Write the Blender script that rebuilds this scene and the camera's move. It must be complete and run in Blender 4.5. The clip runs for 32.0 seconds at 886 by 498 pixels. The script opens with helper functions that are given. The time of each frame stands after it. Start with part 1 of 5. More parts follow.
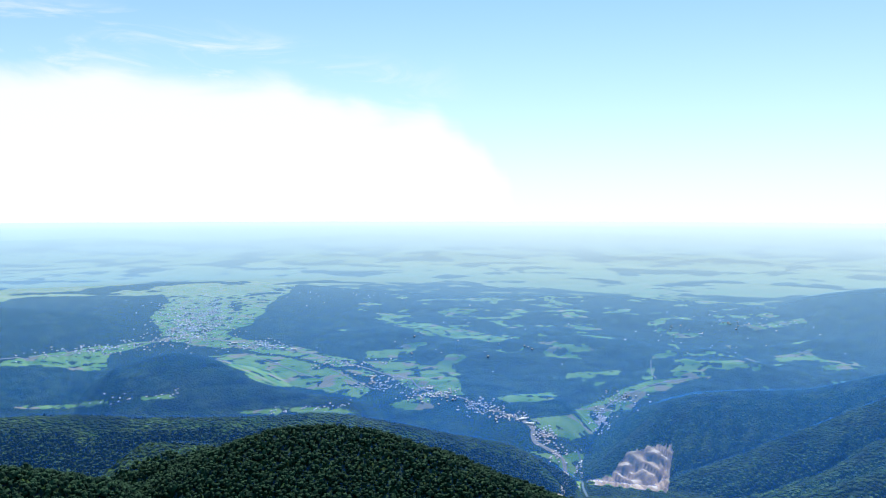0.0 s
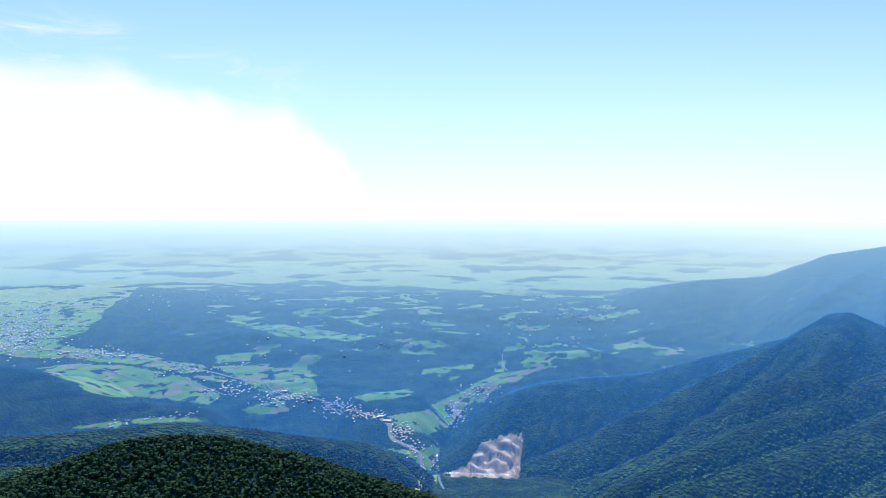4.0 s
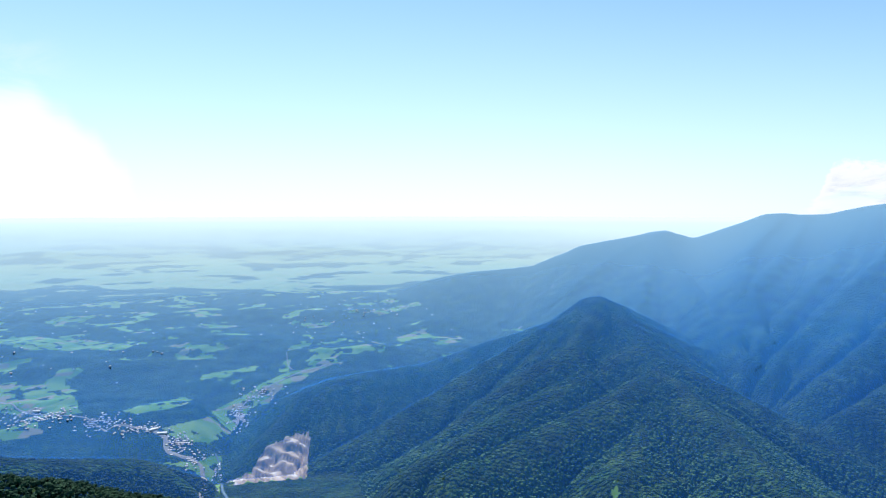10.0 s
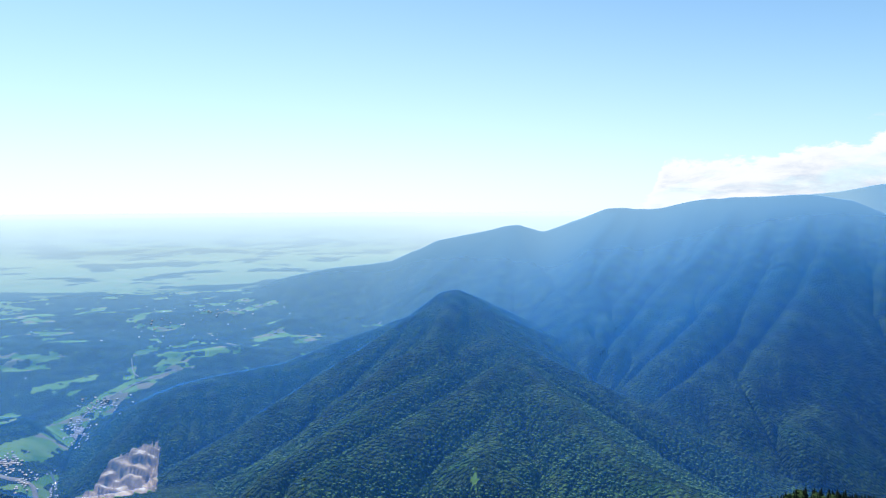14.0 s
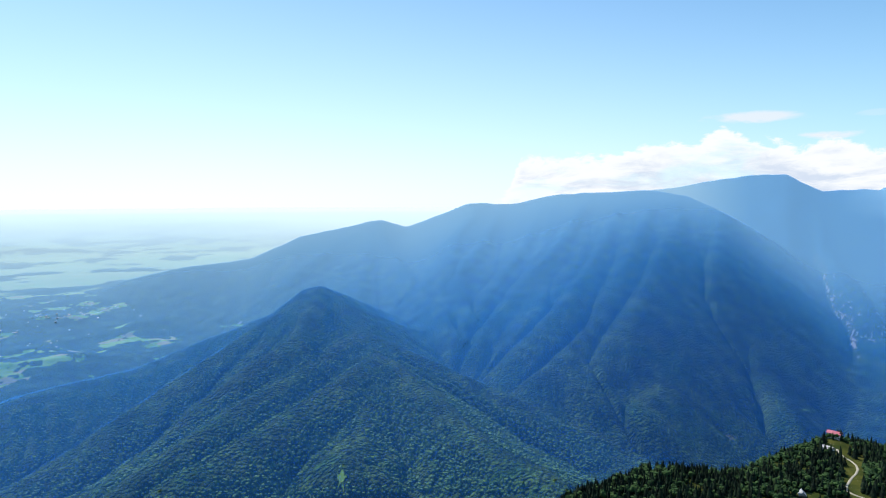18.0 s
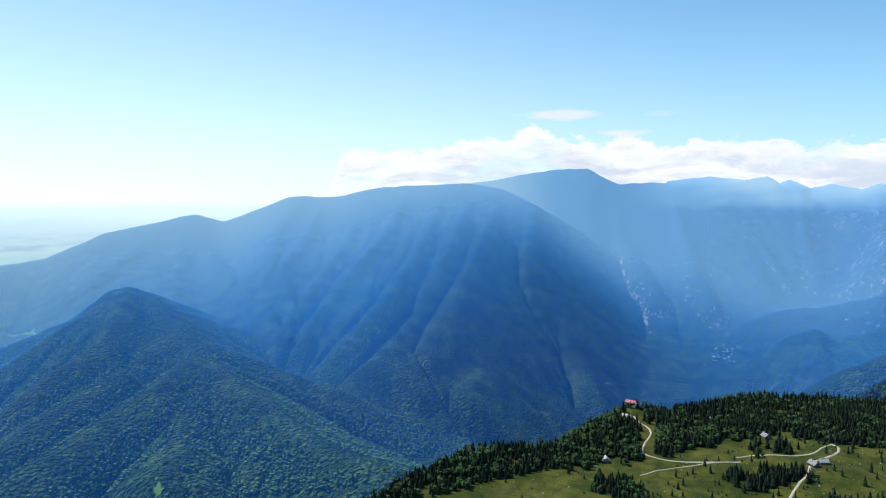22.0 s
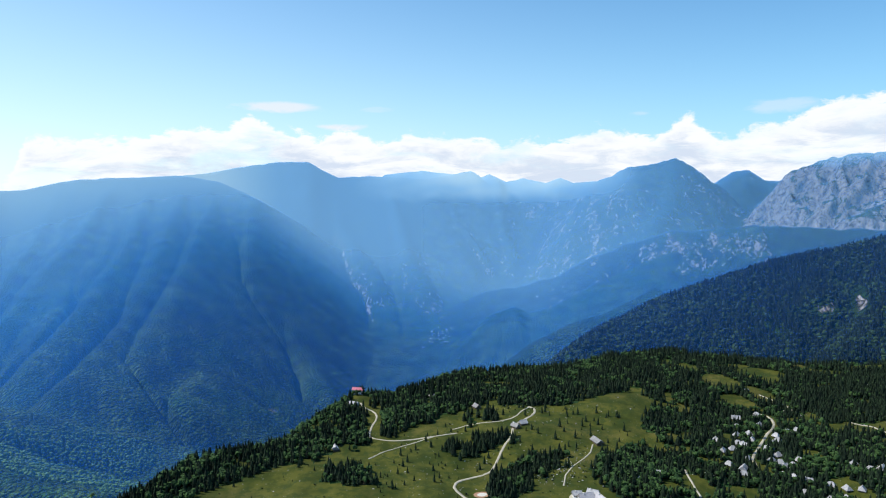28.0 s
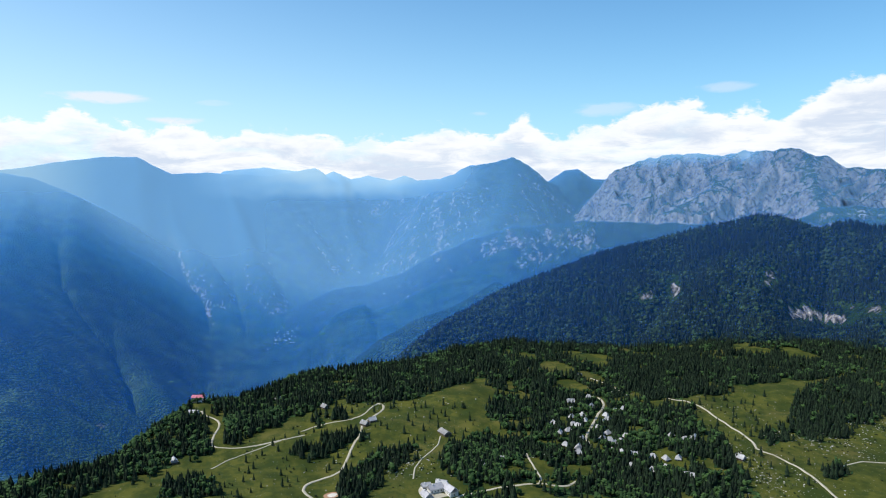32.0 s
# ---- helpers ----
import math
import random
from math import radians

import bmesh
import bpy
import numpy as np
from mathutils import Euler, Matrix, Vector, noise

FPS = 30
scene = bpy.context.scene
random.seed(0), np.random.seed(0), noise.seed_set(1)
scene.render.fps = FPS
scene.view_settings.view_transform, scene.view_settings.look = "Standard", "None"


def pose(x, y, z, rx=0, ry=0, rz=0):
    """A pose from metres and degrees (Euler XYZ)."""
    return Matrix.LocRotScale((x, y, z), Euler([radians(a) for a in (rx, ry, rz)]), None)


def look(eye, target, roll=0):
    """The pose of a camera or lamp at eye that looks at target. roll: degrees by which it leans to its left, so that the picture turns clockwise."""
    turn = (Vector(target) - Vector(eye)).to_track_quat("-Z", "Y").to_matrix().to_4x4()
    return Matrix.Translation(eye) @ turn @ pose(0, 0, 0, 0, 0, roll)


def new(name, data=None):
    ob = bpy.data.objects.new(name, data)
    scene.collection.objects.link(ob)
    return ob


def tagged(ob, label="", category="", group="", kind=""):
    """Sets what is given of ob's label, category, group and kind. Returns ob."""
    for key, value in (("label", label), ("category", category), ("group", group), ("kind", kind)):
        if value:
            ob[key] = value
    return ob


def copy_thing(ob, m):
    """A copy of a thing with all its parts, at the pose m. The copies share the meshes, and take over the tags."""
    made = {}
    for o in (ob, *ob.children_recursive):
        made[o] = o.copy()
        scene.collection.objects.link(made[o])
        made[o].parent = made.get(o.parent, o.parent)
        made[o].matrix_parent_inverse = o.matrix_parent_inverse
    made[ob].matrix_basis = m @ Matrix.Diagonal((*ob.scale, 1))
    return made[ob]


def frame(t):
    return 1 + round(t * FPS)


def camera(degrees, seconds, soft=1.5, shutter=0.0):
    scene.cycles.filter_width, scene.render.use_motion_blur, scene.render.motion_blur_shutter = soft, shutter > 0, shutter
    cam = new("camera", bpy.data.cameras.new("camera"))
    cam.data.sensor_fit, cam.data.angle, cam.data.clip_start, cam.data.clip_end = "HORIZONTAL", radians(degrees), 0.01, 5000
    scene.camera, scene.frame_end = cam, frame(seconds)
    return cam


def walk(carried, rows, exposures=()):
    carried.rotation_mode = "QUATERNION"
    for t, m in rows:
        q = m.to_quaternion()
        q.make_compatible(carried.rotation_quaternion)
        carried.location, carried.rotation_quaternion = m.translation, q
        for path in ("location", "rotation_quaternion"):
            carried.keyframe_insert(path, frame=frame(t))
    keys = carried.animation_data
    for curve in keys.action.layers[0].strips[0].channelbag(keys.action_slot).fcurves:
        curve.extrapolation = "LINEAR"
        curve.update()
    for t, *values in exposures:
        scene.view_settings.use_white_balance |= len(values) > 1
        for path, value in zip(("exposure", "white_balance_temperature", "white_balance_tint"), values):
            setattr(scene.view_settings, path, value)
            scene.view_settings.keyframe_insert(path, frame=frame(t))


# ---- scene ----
cam = camera(64.85, 32.0, 1.1)
EYE_Z = 1000.0
# seconds, yaw, pitch, roll of a camera that turns on the spot, high over the pasture
EXPOSURES = [(0.0, 0.0), (32.0, 0.0)]
PATH = [
    (0.0, -0.00, -3.03, -0.02),
    (0.5, -1.47, -3.09, -0.12),
    (1.0, -2.88, -3.14, -0.19),
    (1.5, -4.32, -3.16, -0.23),
    (2.0, -5.79, -3.18, -0.27),
    (2.5, -7.27, -3.18, -0.26),
    (3.0, -8.77, -3.16, -0.20),
    (3.5, -10.30, -3.14, -0.16),
    (5.5, -16.35, -3.20, -0.13),
    (6.0, -17.82, -3.21, -0.09),
    (6.5, -19.22, -3.23, -0.06),
    (7.0, -20.70, -3.23, -0.08),
    (7.5, -22.06, -3.27, -0.08),
    (8.0, -23.55, -3.28, -0.09),
    (8.5, -25.05, -3.32, -0.07),
    (9.0, -26.56, -3.36, -0.05),
    (9.5, -28.06, -3.40, -0.03),
    (10.0, -29.51, -3.43, -0.01),
    (10.5, -30.97, -3.46, -0.01),
    (11.0, -32.47, -3.52, -0.02),
    (11.5, -33.92, -3.55, 0.00),
    (12.0, -35.38, -3.60, 0.03),
    (12.5, -36.76, -3.65, 0.05),
    (13.0, -38.19, -3.71, 0.08),
    (13.5, -39.67, -3.76, 0.09),
    (15.5, -45.21, -3.93, 0.21),
    (16.0, -46.61, -3.98, 0.18),
    (16.5, -48.10, -4.02, 0.14),
    (17.0, -49.50, -4.06, 0.14),
    (17.5, -50.89, -4.13, 0.14),
    (18.0, -52.28, -4.21, 0.15),
    (18.5, -53.81, -4.28, 0.19),
    (19.0, -55.49, -4.34, 0.22),
    (19.5, -57.26, -4.43, 0.22),
    (20.0, -59.04, -4.50, 0.21),
    (20.5, -60.78, -4.58, 0.22),
    (21.0, -62.43, -4.68, 0.21),
    (21.5, -64.44, -4.76, 0.21),
    (22.0, -66.70, -4.84, 0.25),
    (22.5, -68.95, -4.89, 0.23),
    (23.0, -70.77, -4.96, 0.18),
    (23.5, -72.89, -5.00, 0.17),
    (24.0, -75.03, -5.04, 0.19),
    (24.5, -76.93, -5.09, 0.17),
    (25.0, -78.59, -5.14, 0.17),
    (25.5, -80.31, -5.19, 0.14),
    (27.5, -87.38, -5.41, 0.12),
    (28.0, -89.25, -5.46, 0.11),
    (28.5, -91.06, -5.51, 0.08),
    (29.0, -92.70, -5.55, 0.04),
    (29.5, -94.32, -5.57, 0.00),
    (30.0, -95.88, -5.58, -0.04),
    (30.5, -97.41, -5.61, -0.07),
    (31.0, -98.94, -5.64, -0.07),
    (31.5, -100.42, -5.65, -0.09),
    (32.0, -101.88, -5.67, -0.12),
]
walk(cam, [(t, pose(0, 0, EYE_Z, 90 + pitch, roll, yaw)) for t, yaw, pitch, roll in PATH], EXPOSURES)

# ---- sky, sun and haze ----
SUN_AZ, SUN_EL = 8.0, 51.0
world = bpy.data.worlds.new("sky")
scene.world = world
world.use_nodes = True


class Nodes:
    """Short hand for wiring a node tree."""

    def __init__(self, tree):
        self.tree = tree
        tree.nodes.clear()

    def add(self, kind, *links, **settings):
        n = self.tree.nodes.new(kind)
        for key, value in settings.items():
            setattr(n, key, value)
        for k, value in enumerate(links):
            self.feed(n.inputs[k], value)
        return n

    def feed(self, socket, value):
        if value is None:
            return
        if isinstance(value, bpy.types.Node):
            value = value.outputs[0]
        if isinstance(value, bpy.types.NodeSocket):
            self.tree.links.new(value, socket)
        else:
            socket.default_value = value

    def math(self, how, a, b=None, c=None, clamp=False):
        n = self.add("ShaderNodeMath", a, b, c, operation=how)
        n.use_clamp = clamp
        return n.outputs[0]

    def blend(self, factor, a, b, how="MIX"):
        n = self.tree.nodes.new("ShaderNodeMix")
        n.data_type, n.blend_type = "RGBA", how
        for name, value in (("Factor_Float", factor), ("A_Color", a), ("B_Color", b)):
            self.feed(next(s for s in n.inputs if s.identifier == name), value)
        return next(s for s in n.outputs if s.identifier == "Result_Color")

    def span(self, value, low, high, to_low=0.0, to_high=1.0, smooth=True):
        n = self.tree.nodes.new("ShaderNodeMapRange")
        n.interpolation_type = "SMOOTHSTEP" if smooth else "LINEAR"
        for k, v in enumerate((value, low, high, to_low, to_high)):
            self.feed(n.inputs[k], v)
        return n.outputs[0]

    def noise(self, where, scale, detail=4.0, rough=0.5, warp=0.0):
        n = self.tree.nodes.new("ShaderNodeTexNoise")
        self.feed(n.inputs["Vector"], where)
        for name, v in (("Scale", scale), ("Detail", detail), ("Roughness", rough), ("Distortion", warp)):
            n.inputs[name].default_value = v
        return n.outputs["Fac"]


def sky_nodes():
    g = Nodes(world.node_tree)
    sky = g.add("ShaderNodeTexSky", sky_type="NISHITA")
    sky.sun_disc, sky.sun_elevation, sky.sun_rotation = False, radians(SUN_EL), radians(SUN_AZ)
    sky.altitude, sky.air_density, sky.dust_density, sky.ozone_density = 1200, 1.0, 0.4, 3.0
    way = g.add("ShaderNodeTexCoord").outputs["Generated"]
    part_of = g.add("ShaderNodeSeparateXYZ", way)
    bearing = g.math("MULTIPLY", g.math("ARCTAN2", part_of.outputs[0], part_of.outputs[1]), 57.2958)
    rise = g.math("MULTIPLY", g.math("ARCSINE", part_of.outputs[2]), 57.2958)
    flat = g.add("ShaderNodeCombineXYZ", bearing, g.math("MULTIPLY", rise, 2.0), 0.0)
    def outline(low, high, points):
        """A height in degrees that follows the bearing through the given places."""
        ramp = g.add("ShaderNodeValToRGB", g.span(bearing, low, high, 0.0, 1.0, False))
        ramp.color_ramp.interpolation = "EASE"
        stops = ramp.color_ramp.elements
        while len(stops) > 1:
            stops.remove(stops[-1])
        for k, (at, rise_of) in enumerate(points):
            e = stops[0] if k == 0 else stops.new((at - low) / (high - low))
            e.position, v = (at - low) / (high - low), max(0.0, (rise_of + 4) / 20)
            e.color = (v, v, v, 1)
        return g.math("SUBTRACT", g.math("MULTIPLY", ramp.outputs["Color"], 20.0), 4.0)

    # a cumulus bank along the mountains
    puff = g.noise(flat, 0.30, 7.0, 0.58, 0.3)
    curl = g.noise(flat, 0.9, 5.0, 0.6, 0.6)
    top = outline(50.0, 150.0, [(52, -3.0), (57, 0.0), (58.8, 3.2), (61.3, 3.7), (64.5, 3.1), (68, 4.2), (71, 4.3), (74, 5.0), (77, 4.4), (79, 3.8), (81, 4.5), (84, 3.6), (87, 4.2), (91, 4.0), (94.5, 3.2), (99, 3.7), (102.5, 4.2), (106, 4.0), (108.3, 5.4), (110.5, 3.6), (114.5, 4.6), (118.5, 5.8), (121.5, 6.0), (123, 5.0), (125, 5.4), (127.5, 4.9), (129.5, 6.2), (131.5, 7.6), (134.5, 7.7), (138, 6.0), (150, 5.0)])
    swell = g.math("ADD", g.math("MULTIPLY", g.math("SUBTRACT", puff, 0.5), 3.4), g.math("MULTIPLY", g.math("SUBTRACT", curl, 0.5), 1.5))
    height = g.math("SUBTRACT", g.math("ADD", top, swell), rise)
    bank = g.math("MULTIPLY", g.span(height, -0.05, 0.55), g.span(bearing, 230.0, 170.0))
    bank = g.math("MULTIPLY", bank, g.span(g.noise(g.add("ShaderNodeCombineXYZ", bearing, g.math("MULTIPLY", rise, 3.0), 17.0), 0.13, 6.0, 0.6, 0.4), 0.32, 0.5, g.span(bearing, 75.0, 110.0, 0.35, 0.8), 1.0))
    # small loose clouds above the bank
    loose = g.noise(g.add("ShaderNodeCombineXYZ", bearing, g.math("MULTIPLY", rise, 3.4), 9.0), 0.16, 7.0, 0.6, 0.4)
    wisps = 0.0
    for at, up, wide, tall, dense in ((76.6, 5.9, 3.6, 0.45, 0.75), (84.0, 5.8, 1.5, 0.3, 0.2), (114.9, 5.5, 2.6, 0.6, 0.35), (123.0, 6.9, 2.2, 0.5, 0.35), (104.5, 5.3, 1.2, 0.25, 0.3), (81.5, 4.4, 2.2, 0.35, 0.9)):
        away = g.math("ADD", g.math("POWER", g.math("DIVIDE", g.math("SUBTRACT", bearing, at), wide), 2.0), g.math("POWER", g.math("DIVIDE", g.math("SUBTRACT", rise, up), tall), 2.0))
        wisps = g.math("MAXIMUM", wisps, g.math("MULTIPLY", g.span(g.math("ADD", away, g.math("MULTIPLY", g.math("SUBTRACT", loose, 0.5), 5.0)), 1.2, 0.1), dense))
    # a bright sheet of cloud over the basin, streaks above it
    streak = g.noise(g.add("ShaderNodeCombineXYZ", bearing, g.math("MULTIPLY", rise, 3.0), 3.0), 0.11, 8.0, 0.58, 0.5)
    crest = outline(-60.0, 40.0, [(-60, 12.0), (-33, 10.0), (-29, 10.4), (-25.5, 11.0), (-21.8, 10.6), (-17.5, 10.3), (-13, 10.5), (-10, 9.6), (-7.5, 8.8), (-4, 8.6), (-1, 8.9), (1, 7.4), (3.0, 5.8), (5.0, 3.0), (6.5, 0.0), (8.5, -4.0)])
    crest = g.math("ADD", crest, g.math("MULTIPLY", g.math("SUBTRACT", streak, 0.5), 3.2))
    sheet_of = g.math("MULTIPLY", g.span(g.math("SUBTRACT", crest, rise), -0.6, 1.8), g.span(bearing, -140.0, -90.0))
    fine = g.noise(g.add("ShaderNodeCombineXYZ", bearing, g.math("MULTIPLY", rise, 4.5), 5.0), 0.1, 9.0, 0.62, 0.8)
    high = g.math("MULTIPLY", g.span(fine, 0.45, 0.72), g.math("MULTIPLY", g.span(g.math("SUBTRACT", rise, g.span(bearing, -30.0, 0.0, 2.5, -0.5)), 13.5, 11.0), g.span(bearing, 4.0, -10.0)))
    cirrus = g.math("MAXIMUM", sheet_of, g.math("MULTIPLY", high, 0.7))
    shade = g.math("MULTIPLY", g.span(height, 0.5, 2.6), g.span(g.noise(g.add("ShaderNodeCombineXYZ", bearing, g.math("MULTIPLY", rise, 4.0), 2.0), 0.2, 7.0, 0.6, 0.4), 0.62, 0.4))
    cloud_light = g.blend(shade, (11.0, 11.3, 11.6, 1), (7.6, 8.6, 10.2, 1))
    # the bright haze that thickens towards the horizon, most of all under the sun
    off_sun = g.math("ABSOLUTE", g.math("SUBTRACT", bearing, SUN_AZ))
    low = g.math("POWER", 2.718, g.math("DIVIDE", g.math("MAXIMUM", rise, 0.0), g.span(off_sun, 10.0, 125.0, -12.0, -6.5)))
    murk = g.blend(g.span(off_sun, 20.0, 120.0), (11.2, 12.6, 12.6, 1), (6.0, 9.4, 11.5, 1))
    clear = g.blend(1.0, sky.outputs[0], (0.80, 1.52, 1.82, 1), "MULTIPLY")
    clear = g.blend(low, clear, murk)
    colour = g.blend(g.math("MULTIPLY", cirrus, 0.9), clear, (11.5, 11.8, 12.0, 1))
    colour = g.blend(wisps, colour, (10.0, 10.2, 10.6, 1))
    colour = g.blend(bank, colour, cloud_light)
    shine = g.add("ShaderNodeBackground", colour, SKY_STRENGTH)
    g.add("ShaderNodeOutputWorld", shine)


SKY_STRENGTH = 0.09
sky_nodes()
sun = new("sun", bpy.data.lights.new("sun", "SUN"))
sun.data.energy, sun.data.angle, sun.data.color = 4.8, radians(0.53), (1.0, 0.96, 0.90)
sun.matrix_world = look((0, 0, 0), tuple(-c for c in (math.sin(radians(SUN_AZ)) * math.cos(radians(SUN_EL)), math.cos(radians(SUN_AZ)) * math.cos(radians(SUN_EL)), math.sin(radians(SUN_EL)))))

# ---- materials ----
def material(name):
    m = bpy.data.materials.new(name)
    m.use_nodes = True
    return m, Nodes(m.node_tree)


def finish(g, colour, roughness=0.9, height=None, strength=0.5, distance=1.0, specular=0.2):
    n = g.tree.nodes.new("ShaderNodeBsdfPrincipled")
    g.feed(n.inputs["Base Color"], colour)
    g.feed(n.inputs["Roughness"], roughness)
    n.inputs["Specular IOR Level"].default_value = specular
    if height is not None:
        bump = g.tree.nodes.new("ShaderNodeBump")
        bump.inputs["Strength"].default_value, bump.inputs["Distance"].default_value = strength, distance
        g.feed(bump.inputs["Height"], height)
        g.feed(n.inputs["Normal"], bump.outputs[0])
    g.add("ShaderNodeOutputMaterial", n)


def land_material():
    """Woods, pasture, lowland fields and bare limestone, by how wooded and how stony the land is."""
    m, g = material("land")
    place = g.add("ShaderNodeNewGeometry").outputs["Position"]
    km = g.add("ShaderNodeAttribute", attribute_name="kilometres").outputs["Vector"]
    cover = g.add("ShaderNodeSeparateColor", g.add("ShaderNodeAttribute", attribute_name="cover").outputs["Color"])
    wooded, stony, pasture = cover.outputs
    crowns = g.noise(km, 75.0, 3.0, 0.6)
    stands = g.noise(place, 0.012, 4.0, 0.55)
    leaf = g.blend(g.span(stands, 0.35, 0.68), (0.054, 0.165, 0.040, 1), (0.145, 0.275, 0.062, 1))
    groves = g.noise(place, 0.035, 3.0, 0.6)
    tufts = g.noise(km, 26.0, 4.0, 0.7)
    leaf = g.blend(g.span(tufts, 0.40, 0.56), g.blend(0.5, leaf, (0.008, 0.022, 0.010, 1)), leaf)
    leaf = g.blend(g.span(g.noise(km, 7.0, 5.0, 0.65), 0.4, 0.62), g.blend(0.25, leaf, (0.008, 0.022, 0.010, 1)), leaf)
    leaf = g.blend(g.span(groves, 0.42, 0.62), g.blend(0.15, leaf, (0.012, 0.030, 0.012, 1)), leaf)
    # random dark mottling in the leaf colour, in place of shading on wooded hills
    leaf = g.blend(g.span(g.noise(km, 4.5, 7.0, 0.72), 0.47, 0.57, 0.0, 0.6), leaf, (0.014, 0.042, 0.018, 1))
    leaf = g.blend(g.math("MULTIPLY", pasture, g.math("MULTIPLY", wooded, 0.7)), leaf, (0.010, 0.022, 0.010, 1))
    leaf = g.blend(g.span(crowns, 0.36, 0.62), g.blend(0.66, leaf, (0.010, 0.026, 0.010, 1)), leaf)
    plots = g.add("ShaderNodeTexVoronoi", km, feature="F1")
    plots.inputs["Scale"].default_value = 8.0
    plot = g.add("ShaderNodeSeparateColor", plots.outputs["Color"])
    field = g.blend(plot.outputs[0], (0.14, 0.32, 0.045, 1), (0.27, 0.43, 0.09, 1))
    field = g.blend(g.span(plot.outputs[1], 0.84, 0.88), field, (0.36, 0.33, 0.17, 1))
    fell = g.noise(place, 0.035, 6.0, 0.6)
    grass = g.blend(g.span(fell, 0.36, 0.66), (0.030, 0.044, 0.007, 1), (0.084, 0.088, 0.015, 1))
    grass = g.blend(g.span(g.noise(place, 0.012, 5.0, 0.65), 0.5, 0.68, 0.0, 0.6), grass, (0.120, 0.105, 0.030, 1))
    grass = g.blend(g.span(g.noise(place, 0.09, 6.0, 0.75), 0.48, 0.62, 0.0, 0.8), grass, (0.030, 0.048, 0.010, 1))
    grass = g.blend(g.span(g.noise(place, 0.5, 3.0, 0.6), 0.66, 0.76), grass, (0.27, 0.26, 0.20, 1))
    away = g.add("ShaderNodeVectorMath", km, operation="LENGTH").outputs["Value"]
    # fields blend to paler, yellower tones with distance from the eye
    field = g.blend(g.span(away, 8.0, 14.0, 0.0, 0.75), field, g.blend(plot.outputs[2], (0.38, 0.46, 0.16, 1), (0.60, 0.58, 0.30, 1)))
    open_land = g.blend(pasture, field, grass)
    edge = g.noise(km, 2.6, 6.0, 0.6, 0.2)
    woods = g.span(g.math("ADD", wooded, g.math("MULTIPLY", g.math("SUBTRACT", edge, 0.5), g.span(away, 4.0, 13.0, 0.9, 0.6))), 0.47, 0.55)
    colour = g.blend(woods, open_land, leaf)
    strata = g.noise(g.add("ShaderNodeVectorMath", place, (1.0, 1.0, 0.6), operation="MULTIPLY"), 0.034, 10.0, 0.74, 1.2)
    stone = g.blend(g.span(strata, 0.34, 0.60), (0.05, 0.053, 0.058, 1), (0.60, 0.57, 0.53, 1))
    quarried = g.span(stony, 0.9, 1.0)
    stone = g.blend(quarried, stone, g.blend(g.span(g.noise(place, 0.03, 3.0, 0.5), 0.35, 0.65), (0.32, 0.26, 0.20, 1), (0.60, 0.48, 0.35, 1)))
    lie = g.add("ShaderNodeSeparateXYZ", g.add("ShaderNodeNewGeometry").outputs["True Normal"]).outputs[2]
    stone = g.blend(g.math("MULTIPLY", quarried, g.span(lie, 0.86, 0.95)), stone, g.blend(g.span(g.noise(place, 0.012, 3.0, 0.5), 0.4, 0.6), (0.66, 0.53, 0.38, 1), (0.88, 0.80, 0.67, 1)))
    tilt = g.add("ShaderNodeSeparateXYZ", g.add("ShaderNodeNewGeometry").outputs["Normal"]).outputs[2]
    crag = g.math("MULTIPLY", g.math("SUBTRACT", 0.78, tilt), g.math("MULTIPLY", stony, 2.6))
    bare = g.span(g.math("ADD", g.math("ADD", stony, crag), g.math("MULTIPLY", g.math("SUBTRACT", strata, 0.5), 1.9)), 0.55, 0.75)
    bare = g.math("MAXIMUM", bare, quarried)
    colour = g.blend(bare, colour, stone)
    heads = g.add("ShaderNodeTexVoronoi", km, feature="F1")
    heads.inputs["Scale"].default_value = 80.0
    domes = g.math("SUBTRACT", crowns, g.math("MULTIPLY", heads.outputs["Distance"], 1.2))
    relief = g.math("ADD", g.math("MULTIPLY", domes, g.math("MULTIPLY", woods, 20.0)), g.math("MULTIPLY", strata, g.math("MULTIPLY", g.math("SUBTRACT", bare, quarried, clamp=True), 22.0)))
    relief = g.math("ADD", relief, g.math("MULTIPLY", tufts, g.math("MULTIPLY", woods, 16.0)))
    finish(g, colour, 0.92, relief, 0.9, 1.0, 0.1)
    return m


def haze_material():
    """A diffuse sheet standing in for haze under sun and sky, its opacity and tint painted: the thicker the more air it
    stands for, bluish near by and pale far off.
    """
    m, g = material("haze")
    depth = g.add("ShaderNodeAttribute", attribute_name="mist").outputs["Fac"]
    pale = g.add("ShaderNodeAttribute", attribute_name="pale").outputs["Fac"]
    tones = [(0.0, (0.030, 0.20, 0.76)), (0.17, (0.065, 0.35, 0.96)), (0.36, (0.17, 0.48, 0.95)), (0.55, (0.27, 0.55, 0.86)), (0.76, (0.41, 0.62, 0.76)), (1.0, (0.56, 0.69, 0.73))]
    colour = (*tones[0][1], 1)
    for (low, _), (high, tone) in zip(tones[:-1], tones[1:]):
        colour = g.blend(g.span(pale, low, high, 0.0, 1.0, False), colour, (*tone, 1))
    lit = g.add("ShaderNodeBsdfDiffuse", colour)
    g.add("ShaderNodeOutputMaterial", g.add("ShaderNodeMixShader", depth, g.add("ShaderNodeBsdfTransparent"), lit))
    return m


